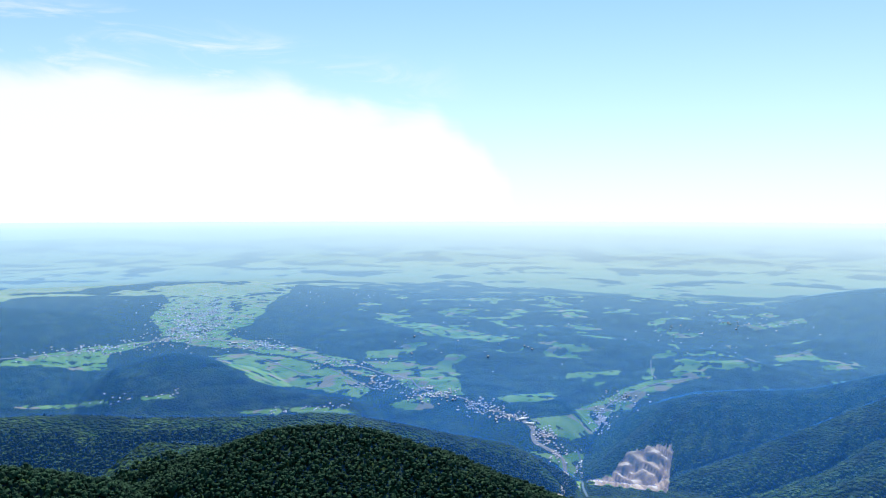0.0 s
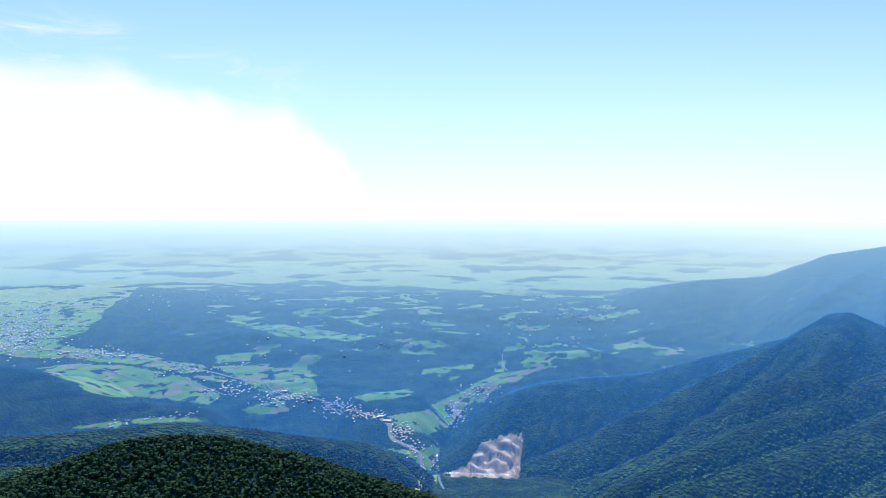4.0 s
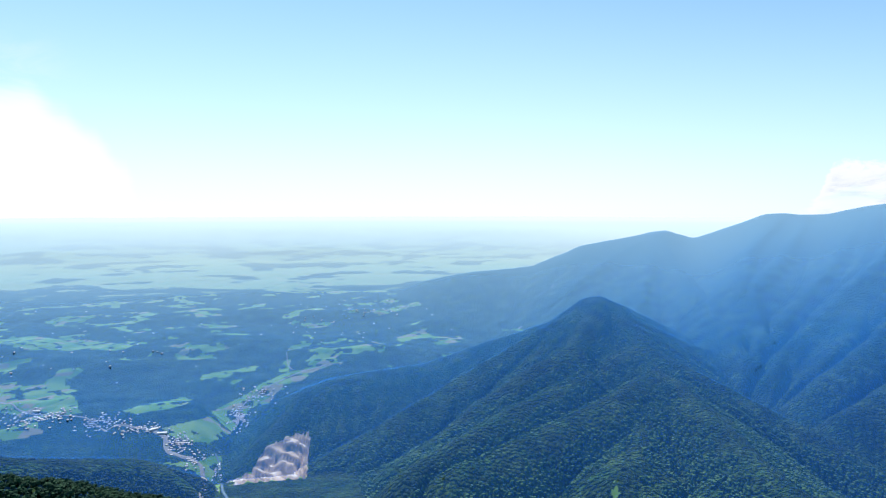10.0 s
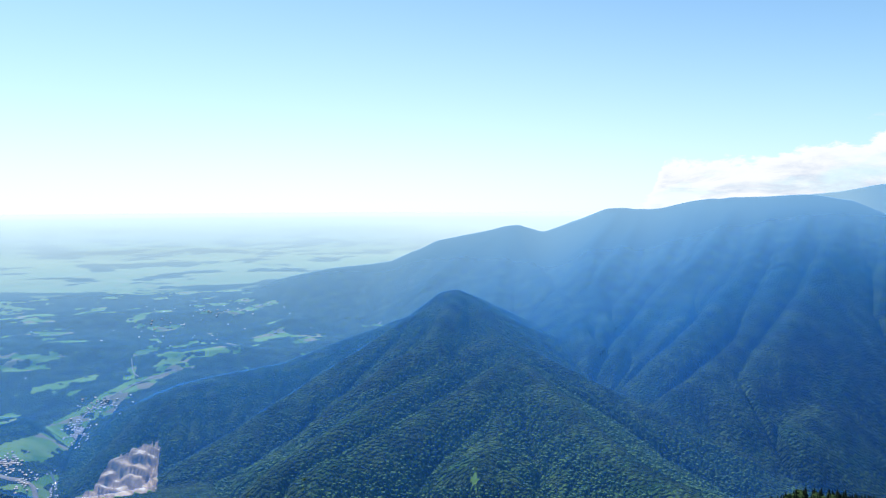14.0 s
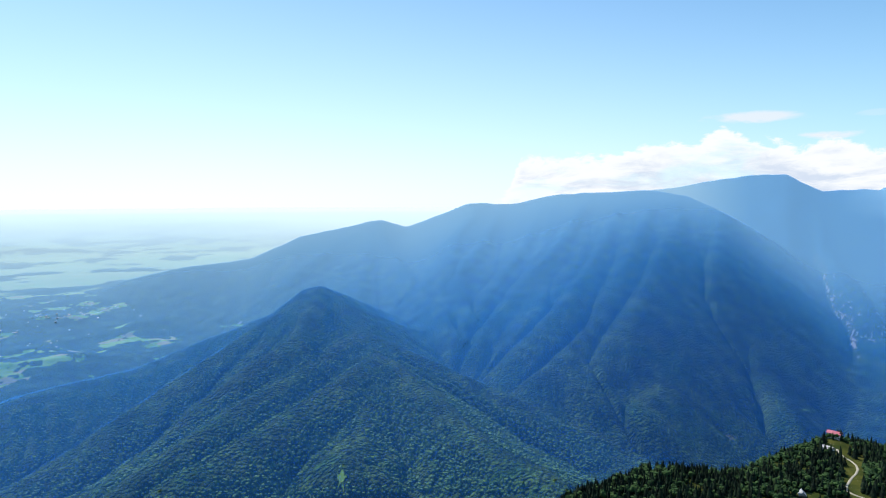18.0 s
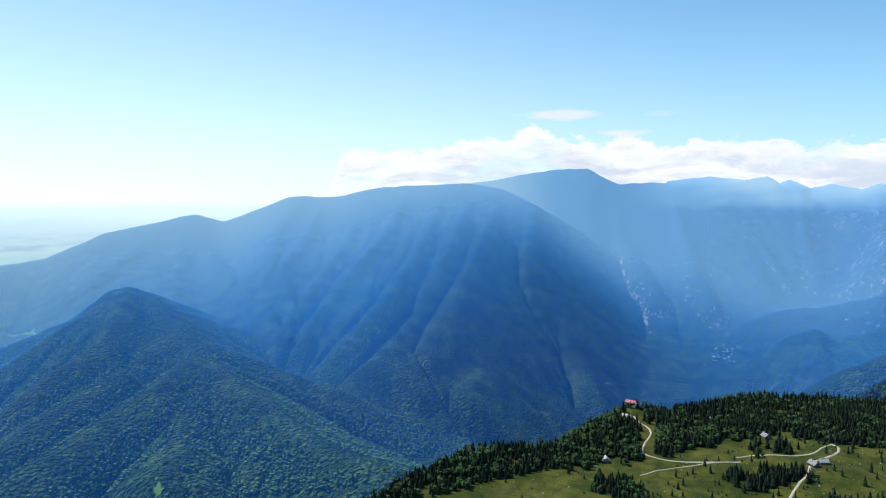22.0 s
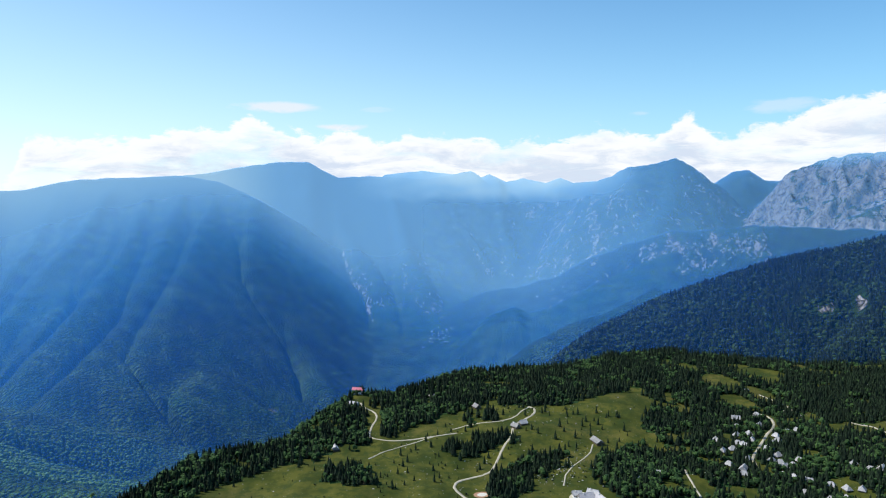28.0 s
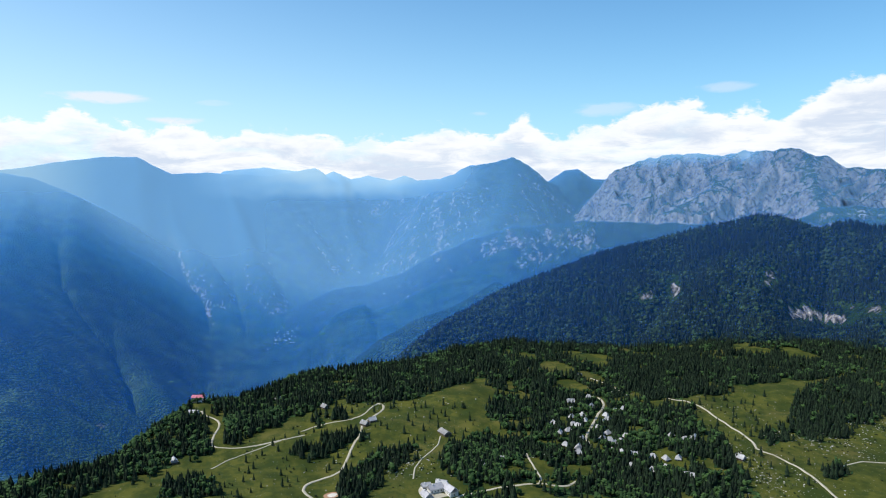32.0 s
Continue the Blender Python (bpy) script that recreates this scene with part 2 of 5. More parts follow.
def plain_material(name, one, two, scale=0.6, roughness=0.9, bump=0.3, per_island=False, specular=0.2):
    """Two tones mixed by grain and blotches, and by piece where pieces differ."""
    m, g = material(name)
    place = g.add("ShaderNodeNewGeometry")
    fleck = g.noise(place.outputs["Position"], scale, 5.0, 0.62)
    blot = g.noise(place.outputs["Position"], scale * 0.12, 3.0, 0.5)
    mix = g.math("ADD", g.math("MULTIPLY", fleck, 0.6), g.math("MULTIPLY", blot, 0.5))
    if per_island:
        mix = g.math("ADD", g.math("MULTIPLY", mix, 0.5), g.math("MULTIPLY", place.outputs["Random Per Island"], 0.5))
    finish(g, g.blend(g.span(mix, 0.3, 0.8), (*one, 1), (*two, 1)), roughness, fleck, bump, 0.4, specular)
    return m


FIR = plain_material("spruce_needles", (0.0055, 0.0125, 0.007), (0.021, 0.039, 0.017), 0.9, 0.95, 0.5, True)
BEECH = plain_material("beech_leaves", (0.016, 0.042, 0.012), (0.050, 0.098, 0.026), 0.7, 0.9, 0.6, True)
# near-hill beeches: blue haze put into the leaf colour
DOME_BEECH = plain_material("hazed_beech_leaves", (0.010, 0.038, 0.020), (0.042, 0.098, 0.044), 0.7, 0.9, 0.6, True)
PINE = plain_material("dwarf_pine", (0.012, 0.024, 0.008), (0.032, 0.050, 0.014), 0.9, 0.95, 0.5, True)
# hillside trees: cloud shade and haze put into darker, bluer leaf colours
HILL_FIR = plain_material("hazed_spruce_needles", (0.005, 0.014, 0.013), (0.015, 0.034, 0.026), 0.9, 0.95, 0.5, True)
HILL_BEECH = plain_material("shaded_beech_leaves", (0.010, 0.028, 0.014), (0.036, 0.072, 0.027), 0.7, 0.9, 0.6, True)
# slope beeches: sunlight put into a brighter leaf colour
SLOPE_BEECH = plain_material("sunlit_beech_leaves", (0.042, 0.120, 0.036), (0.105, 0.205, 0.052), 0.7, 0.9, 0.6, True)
BARK = plain_material("bark", (0.05, 0.035, 0.025), (0.11, 0.085, 0.06), 2.0)
GRAVEL = plain_material("gravel", (0.32, 0.29, 0.21), (0.50, 0.46, 0.36), 0.5, 0.95, 0.4)
LIMESTONE = plain_material("limestone", (0.22, 0.215, 0.20), (0.48, 0.465, 0.43), 0.8, 0.9, 0.6, True)
SHINGLE = plain_material("silvered_shingles", (0.24, 0.24, 0.245), (0.54, 0.53, 0.52), 0.9, 0.6, 0.5)
BOARD = plain_material("weathered_boards", (0.07, 0.055, 0.04), (0.17, 0.13, 0.095), 1.5, 0.85, 0.4)
RENDERED = plain_material("lime_render", (0.62, 0.60, 0.55), (0.80, 0.79, 0.75), 0.7, 0.85, 0.2)
PALE_ROOF = plain_material("pale_sheet_roof", (0.32, 0.305, 0.31), (0.52, 0.50, 0.51), 0.5, 0.5, 0.15)
RED_ROOF = plain_material("red_sheet_roof", (0.42, 0.10, 0.13), (0.60, 0.22, 0.27), 0.6, 0.5, 0.15)
GREY_ROOF = plain_material("weathered_grey_roof", (0.17, 0.165, 0.16), (0.36, 0.35, 0.34), 0.6, 0.7, 0.3)
GLASS = plain_material("dark_window_glass", (0.02, 0.025, 0.03), (0.04, 0.05, 0.06), 0.5, 0.1, 0.0, False, 0.5)
# lowland roofs bleached: the paleness of haze put into their colour
TILE_ROOF = plain_material("haze_paled_roofs", (0.74, 0.62, 0.56), (0.92, 0.92, 0.92), 0.05, 0.8, 0.1, True)
HALL_ROOF = plain_material("white_hall_roof", (0.62, 0.64, 0.66), (0.85, 0.86, 0.87), 0.1, 0.6, 0.1)
WATER = plain_material("river_water", (0.10, 0.16, 0.15), (0.20, 0.26, 0.24), 0.1, 0.15, 0.1, False, 0.5)
MUD = plain_material("red_mud", (0.30, 0.16, 0.09), (0.42, 0.26, 0.16), 0.8, 0.8, 0.3)
SILT = plain_material("pale_silt_water", (0.50, 0.46, 0.38), (0.66, 0.62, 0.54), 0.5, 0.3, 0.1)
LAND, HAZE = land_material(), haze_material()

# ---- the shape of the land: bearings run clockwise from +y, rises are degrees against the eye's level ----
PLAIN_DROP = 1350.0


def spot(az, el, r):
    """A place from its bearing, its rise and its distance from the eye's foot."""
    a = radians(az)
    return r * math.sin(a), r * math.cos(a), EYE_Z + r * math.tan(radians(el))


def true_range(r):
    """Kilometres that a distance stands for: beyond one kilometre the land is drawn together, more so with distance."""
    r = np.asarray(r, float)
    return np.where(r < 1000, r / 1000, np.exp((np.maximum(r, 1000) / 1000 - 1) / 1.1))


def lattice(ix, iy, seed):
    h = (ix.astype(np.int64) * 374761393 + iy.astype(np.int64) * 668265263 + seed * 1442695041) & 0xFFFFFFFF
    h = ((h ^ (h >> 13)) * 1274126177) & 0xFFFFFFFF
    return ((h ^ (h >> 16)) & 0xFFFF) / 65535.0 * 2 * np.pi


def grain(x, y, seed=0):
    """Smooth gradient noise, about -0.7 to 0.7."""
    x0, y0 = np.floor(x), np.floor(y)
    fx, fy = x - x0, y - y0
    u, v = fx * fx * fx * (fx * (fx * 6 - 15) + 10), fy * fy * fy * (fy * (fy * 6 - 15) + 10)

    def corner(dx, dy):
        a = lattice(x0 + dx, y0 + dy, seed)
        return np.cos(a) * (fx - dx) + np.sin(a) * (fy - dy)

    low = corner(0, 0) * (1 - u) + corner(1, 0) * u
    high = corner(0, 1) * (1 - u) + corner(1, 1) * u
    return low * (1 - v) + high * v


def rough(x, y, octaves, seed=0, ridged=False):
    total, gain = 0.0, 1.0
    for k in range(octaves):
        n = grain(x * 2 ** k + 17.3 * k, y * 2 ** k - 9.1 * k, seed + k)
        total = total + gain * ((0.35 - np.abs(n)) * 1.6 if ridged else n)
        gain *= 0.5
    return total


RIDGES = []


def ridge(name, line, fall, gullied, rocky=0.0, lee=None):
    """A crest from end to end as (bearing, rise, distance), how steeply it falls off, how deep its gullies how bare its rock; lee: the fall to the right of the line."""
    RIDGES.append((name, line, fall, gullied, rocky, lee or fall))


ridge("near_hill", [(-40, -17.2, 1150), (-33, -17.9, 1080), (-29.4, -19.2, 1040), (-25.7, -20.0, 1040)], 0.50, 6, 0)
ridge("near_dome", [(-21.7, -20.45, 1180), (-17.5, -18.55, 1230), (-14, -17.60, 1270), (-10.4, -17.35, 1290), (-6.3, -17.85, 1290), (-1.6, -19.35, 1270), (3.1, -21.25, 1230), (8.3, -23.05, 1180)], 0.46, 8, 0)
ridge("left_spur", [(-45, -13.4, 1850), (-32.8, -14.1, 1850), (-28.6, -14.5, 1830), (-23.7, -15.4, 1800), (-18, -15.9, 1750), (-9, -16.1, 1800), (-2, -17.4, 1800), (6, -18.6, 1900), (10, -20.4, 2050)], 0.46, 20, 0)
ridge("left_knee", [(-24, -17.2, 1500), (-20, -18.1, 1420), (-15, -19.6, 1330)], 0.4, 16, 0)
ridge("town_wood", [(-25.5, -11.6, 2850), (-21.6, -10.7, 2900), (-18.5, -11.4, 2820), (-16.5, -13.0, 2680), (-13, -14.2, 2580), (-8, -15.0, 2500)], 0.36, 12, 0)
ridge("west_wood", [(-48, -6.0, 3600), (-32.5, -6.6, 3600), (-29, -7.0, 3560), (-25, -7.7, 3500), (-23.2, -8.7, 3420)], 0.36, 12, 0)
ridge("basin_hill", [(-15, -3.9, 4300), (-10, -3.25, 4360), (-5, -3.35, 4380), (0, -3.1, 4380), (4, -3.5, 4340), (9, -4.0, 4280)], 0.5, 8)
ridge("basin_hill_two", [(-40, -2.2, 4560), (-26, -1.9, 4640), (-18, -2.3, 4600), (-6, -1.8, 4680), (4, -2.1, 4660), (12, -1.7, 4700), (24, -2.0, 4680), (40, -1.8, 4700)], 0.5, 10)
ridge("basin_hill_three", [(10, -4.0, 4280), (14, -3.4, 4340), (19, -3.2, 4360), (26, -3.6, 4320)], 0.5, 8)
ridge("quarry_spur", [(11.1, -21.2, 2260), (13.0, -19.3, 2300), (16.0, -16.9, 2360), (18.5, -14.5, 2440), (21.5, -13.6, 2500), (27.8, -12.8, 2560), (34.2, -10.6, 2600), (38.0, -9.3, 2600), (40.8, -7.3, 2560), (42.2, -7.05, 2530)], 0.42, 16, 0)
ridge("pyramid_hollow", [(40.6, -10.2, 2420), (38.0, -12.0, 2370), (34, -14.2, 2300), (29, -16.8, 2190), (23, -20.0, 2020)], 0.32, 10)
ridge("meadow_mound", [(5.2, -14.9, 2640), (7.5, -14.7, 2650), (9.8, -15.0, 2640)], 0.42, 3)
ridge("quarry_rib", [(34.2, -10.6, 2600), (31, -14.0, 2380), (27, -17.2, 2180), (22.5, -20.6, 1980)], 0.5, 12, 0)
ridge("quarry_rib_two", [(24, -13.2, 2530), (21.5, -16.5, 2330), (19.5, -20.3, 2130)], 0.5, 12, 0)
ridge("pyramid_ridge", [(42.2, -7.05, 2530), (44.0, -8.5, 2430), (45.7, -10.8, 2280), (47.7, -13.0, 2130), (50.5, -15.4, 1960), (53.8, -18.3, 1800), (57.5, -20.6, 1680), (62.5, -22.6, 1580)], 0.44, 12, 0)
ridge("pyramid_back", [(43.1, -7.6, 2560), (46.3, -10.1, 2500), (48.6, -11.8, 2430), (52.7, -14.7, 2300), (57.1, -18.2, 2120), (60.5, -20.5, 1950)], 0.62, 12, 0)
ridge("pyramid_spur", [(45.7, -10.8, 2280), (43.1, -14.0, 2080), (38.6, -17.1, 1930), (33.5, -18.8, 1860), (29.5, -19.7, 1800), (26.0, -21.2, 1740)], 0.36, 12, 0)
ridge("pyramid_rib", [(42.2, -7.31, 2490), (40.2, -10.92, 2200), (35.61, -13.56, 2060), (33.24, -15.17, 2040), (29.58, -18.28, 1930), (25.5, -20.7, 1780)], 0.8, 10, 0)
ridge("pyramid_rib_two", [(45.75, -10.5, 2290), (41.9, -12.52, 2140), (37.98, -14.85, 1985), (34.46, -16.55, 1870), (28.66, -19.76, 1740), (25.6, -21.8, 1660)], 0.8, 10, 0)
ridge("pyramid_rib_three", [(46.97, -12.6, 2135), (43.06, -14.95, 1950), (39.18, -17.02, 1855), (33.3, -19.63, 1735), (28.68, -21.46, 1655)], 0.8, 10, 0)
ridge("pyramid_foot", [(47.7, -13.0, 2130), (45.5, -17.5, 1850), (43.5, -21.0, 1650)], 0.42, 12, 0)
ridge("south_mountain", [(20.0, -7.6, 3640), (22.8, -7.05, 3660), (26.0, -6.6, 3680), (28.5, -5.9, 3680), (31.5, -5.35, 3680), (35.0, -5.0, 3680), (36.8, -4.75, 3680), (40.7, -3.1, 3640), (45.1, -2.2, 3600), (47.1, -1.75, 3580), (49.3, -2.4, 3560), (54.4, -0.45, 3540), (57.9, -0.55, 3520), (61.5, 0.25, 3500), (64.5, 0.38, 3480)], 0.50, 14, 0.12)
ridge("big_face", [(64.5, 0.38, 3480), (68.8, 0.55, 3450), (71.5, 0.1, 3400), (74.4, -1.3, 3280)], 0.62, 10, 0.12, 0.55)
ridge("face_rib_four", [(73.6, -1.9, 3520), (74.4, -1.4, 3300), (75.0, -4.5, 3110), (75.5, -7.5, 2940), (76.8, -12.1, 2680), (79.6, -16.2, 2460)], 0.62, 0, 0.0, 0.66)
ridge("big_rib", [(57.0, -0.77, 3464), (55.6, -3.35, 3155), (53.8, -5.54, 2945), (52.1, -7.68, 2807), (49.9, -9.73, 2741)], 0.75, 10)
ridge("big_rib_two", [(61.0, -0.25, 3422), (58.6, -4.31, 3011), (56.8, -6.53, 2849), (54.6, -9.12, 2657), (52.8, -11.23, 2513)], 0.75, 10)
ridge("big_rib_three", [(63.7, -0.49, 3343), (61.8, -3.45, 3019), (59.7, -5.7, 2832), (57.9, -7.92, 2700), (55.4, -10.5, 2556), (54.5, -12.21, 2442)], 0.75, 10)
ridge("big_rib_four", [(66.4, -0.73, 3295), (64.8, -4.41, 2935), (62.7, -7.6, 2646), (60.3, -10.27, 2472), (58.5, -11.99, 2376), (56.7, -13.67, 2316)], 0.75, 10)
ridge("big_rib_five", [(68.7, -0.83, 3270), (66.8, -5.35, 2835), (65.4, -7.65, 2665), (64.0, -10.38, 2491), (62.1, -12.59, 2305), (59.3, -14.7, 2197)], 0.75, 10)
ridge("big_rib_six", [(71.0, -1.21, 3246), (69.6, -4.44, 2931), (68.5, -6.76, 2743), (67.3, -9.06, 2557), (64.9, -12.22, 2371), (62.5, -14.85, 2197)], 0.75, 10)
ridge("big_rib_seven", [(73.8, -2.6, 3164), (73.4, -5.84, 2939), (72.4, -8.62, 2771), (71.5, -11.39, 2579), (70.1, -14.12, 2369), (67.7, -16.34, 2189)], 0.75, 10)
ridge("south_rib", [(46.8, -1.98, 3538), (43.6, -3.65, 3424), (40.8, -5.52, 3292), (38.9, -7.14, 3202)], 0.6, 10)
ridge("south_rib_two", [(46.8, -1.98, 3534), (48.1, -4.54, 3249), (50.2, -7.0, 2953), (52.7, -9.62, 2617), (54.4, -11.52, 2485)], 0.7, 10)
ridge("south_rib_three", [(55.1, -0.78, 3464), (53.4, -3.11, 3203), (53.0, -5.36, 2975), (53.9, -7.57, 2777), (55.3, -9.72, 2609)], 0.7, 10)
ridge("back_rib", [(80.2, 0.37, 3853), (80.7, -3.04, 3523), (82.5, -5.76, 3312), (84.4, -8.43, 3150)], 0.9, 10, 0.62)
ridge("back_rib_two", [(84.6, 0.35, 3917), (85.6, -3.0, 3569), (86.5, -6.12, 3314), (88.1, -8.73, 3158)], 0.9, 10, 0.62)
ridge("head_rib", [(88.6, 0.26, 4037), (90.3, -2.81, 3755), (92.0, -5.1, 3614), (92.9, -6.49, 3542)], 1.0, 10, 0.62)
ridge("head_rib_two", [(93.5, 0.3, 4300), (93.9, -3.29, 3833), (95.0, -5.6, 3632), (95.2, -6.98, 3524)], 1.0, 10, 0.62)
ridge("head_rib_three", [(98.6, 0.01, 4283), (97.5, -2.84, 4025), (95.9, -5.14, 3728), (95.2, -7.21, 3512)], 1.0, 10, 0.62)
ridge("grey_spur", [(105.8, 0.85, 3803), (103.5, 0.16, 3701), (101.7, -1.55, 3632), (99.8, -3.77, 3572), (98.0, -5.25, 3548), (96.1, -6.99, 3542)], 0.9, 10, 0.6)
ridge("grey_spur_two", [(107.4, 1.31, 3839), (107.2, -1.44, 3575), (105.9, -3.75, 3374), (104.0, -4.92, 3338)], 0.9, 10, 0.6)
ridge("valley_wall", [(89.2, -10.6, 3080), (92.9, -8.9, 3180), (95.2, -8.6, 3200), (98.0, -7.8, 3200), (100.8, -6.3, 3180), (104.0, -4.9, 3160), (105.9, -4.4, 3150), (107.3, -3.8, 3150), (110.3, -3.6, 3160), (113.8, -3.2, 3180), (118.5, -3.3, 3200), (124.5, -3.4, 3150)], 0.65, 20, 0.6)
ridge("valley_crags", [(105.5, -4.7, 3110), (107.3, -3.95, 3110), (110.3, -3.75, 3120), (113.8, -3.35, 3140)], 0.8, 16, 0.85)
ridge("knob_ridge", [(90.7, -13.9, 2760), (91.5, -12.4, 2820), (93.3, -10.75, 2860), (95.2, -10.1, 2880), (96.3, -10.6, 2880), (98.0, -10.2, 2880), (100.8, -8.6, 2900), (104.0, -7.0, 2950), (107.3, -5.6, 3000)], 0.75, 20, 0.35)
ridge("valley_wall_front", [(93.5, -16.2, 2200), (95.1, -14.7, 2250), (97.5, -12.6, 2320), (99.8, -11.4, 2380), (102.7, -10.4, 2420), (106.5, -8.2, 2500)], 0.65, 16, 0.12)
ridge("back_crest", [(66.5, 0.3, 3800), (70.6, 0.7, 3850), (73.2, 1.2, 3880), (76.0, 1.6, 3900), (78.4, 1.6, 3900), (79.7, 0.9, 3900), (80.7, 0.35, 3900), (83.0, 0.5, 3930), (85.3, 0.4, 3960), (88.1, 0.2, 4020), (91.5, 0.9, 4300)], 0.70, 16, 0.56)
ridge("valley_head", [(84.5, 0.6, 4380), (87.5, 0.9, 4400), (90.4, 0.6, 4400), (91.6, 0.1, 4380), (93.0, 0.65, 4380), (94.4, 0.0, 4350), (95.8, 0.3, 4350), (97.6, -0.1, 4300), (98.7, 0.35, 4300), (99.8, -0.1, 4250), (101.5, 0.05, 4200), (103.0, 0.3, 4200)], 0.9, 44, 0.7)
ridge("grey_peak", [(98.0, -6.5, 3500), (100.0, -2.6, 3700), (101.6, -0.1, 3820), (103.5, 0.95, 3850), (106.0, 1.4, 3880), (107.6, 1.72, 3900), (108.9, 1.05, 3920), (110.1, 0.1, 3950), (111.1, -0.5, 3980)], 0.76, 50, 0.62)
ridge("notch_peak", [(110.3, -0.2, 4420), (111.7, 0.75, 4430), (112.8, 0.85, 4430), (113.9, 0.1, 4430), (115.3, 0.0, 4430), (117.5, -0.3, 4430)], 0.6, 60, 0.6)
ridge("white_massif", [(113.7, -1.6, 3760), (115.0, -0.2, 3800), (115.8, 0.8, 3820), (118.2, 1.75, 3850), (120.3, 1.9, 3850), (123.5, 2.0, 3850), (125.8, 2.25, 3820), (128.7, 2.3, 3800), (129.6, 1.75, 3800), (130.6, 1.8, 3800), (131.8, 0.9, 3820), (134.0, 0.9, 3850), (140.5, 0.7, 3850), (150.5, 0.2, 3800)], 0.74, 110, 1.0)
ridge("massif_rib", [(125.8, 2.0, 3800), (123.0, -0.6, 3500), (119.5, -2.6, 3300)], 0.8, 80, 1.0)
ridge("massif_rib_two", [(129.1, 2.0, 3790), (130.0, -0.4, 3450), (130.5, -2.6, 3150)], 0.8, 70, 1.0)
ridge("east_shoulder", [(128.2, -3.2, 3050), (130.6, -1.9, 3180), (133, -1.8, 3230), (137, -2.0, 3250), (145, -2.4, 3250)], 0.75, 30, 0.78)
ridge("dark_hill", [(99.7, -13.70, 1540), (102.5, -11.60, 1620), (105.0, -10.20, 1680), (108.0, -8.60, 1740), (112.0, -6.95, 1800), (115.8, -5.55, 1850), (118.7, -4.80, 1880), (121.6, -3.80, 1900), (124.5, -3.20, 1900), (126.4, -2.65, 1900), (128.3, -2.85, 1880), (130.2, -3.55, 1860), (131.9, -3.00, 1900), (134.5, -3.20, 1920), (142.5, -3.70, 1920), (160.5, -5.30, 1900)], 0.8, 26, 0.05, 0.42)
# how far the high pasture reaches, bearing by bearing
RIM_AZ = [-180, -120, -60, -20, 0, 30, 50, 61.5, 68.8, 76, 78.5, 80.5, 82, 85.1, 89.7, 95, 100, 104.5, 108.5, 112, 116.5, 122.5, 128.5, 134.5, 160, 180]
RIM_R = [1300, 1000, 520, 330, 300, 360, 520, 655, 772, 800, 868, 915, 948, 962, 1055, 1085, 1135, 1210, 1270, 1240, 1250, 1350, 1430, 1450, 1400, 1300]


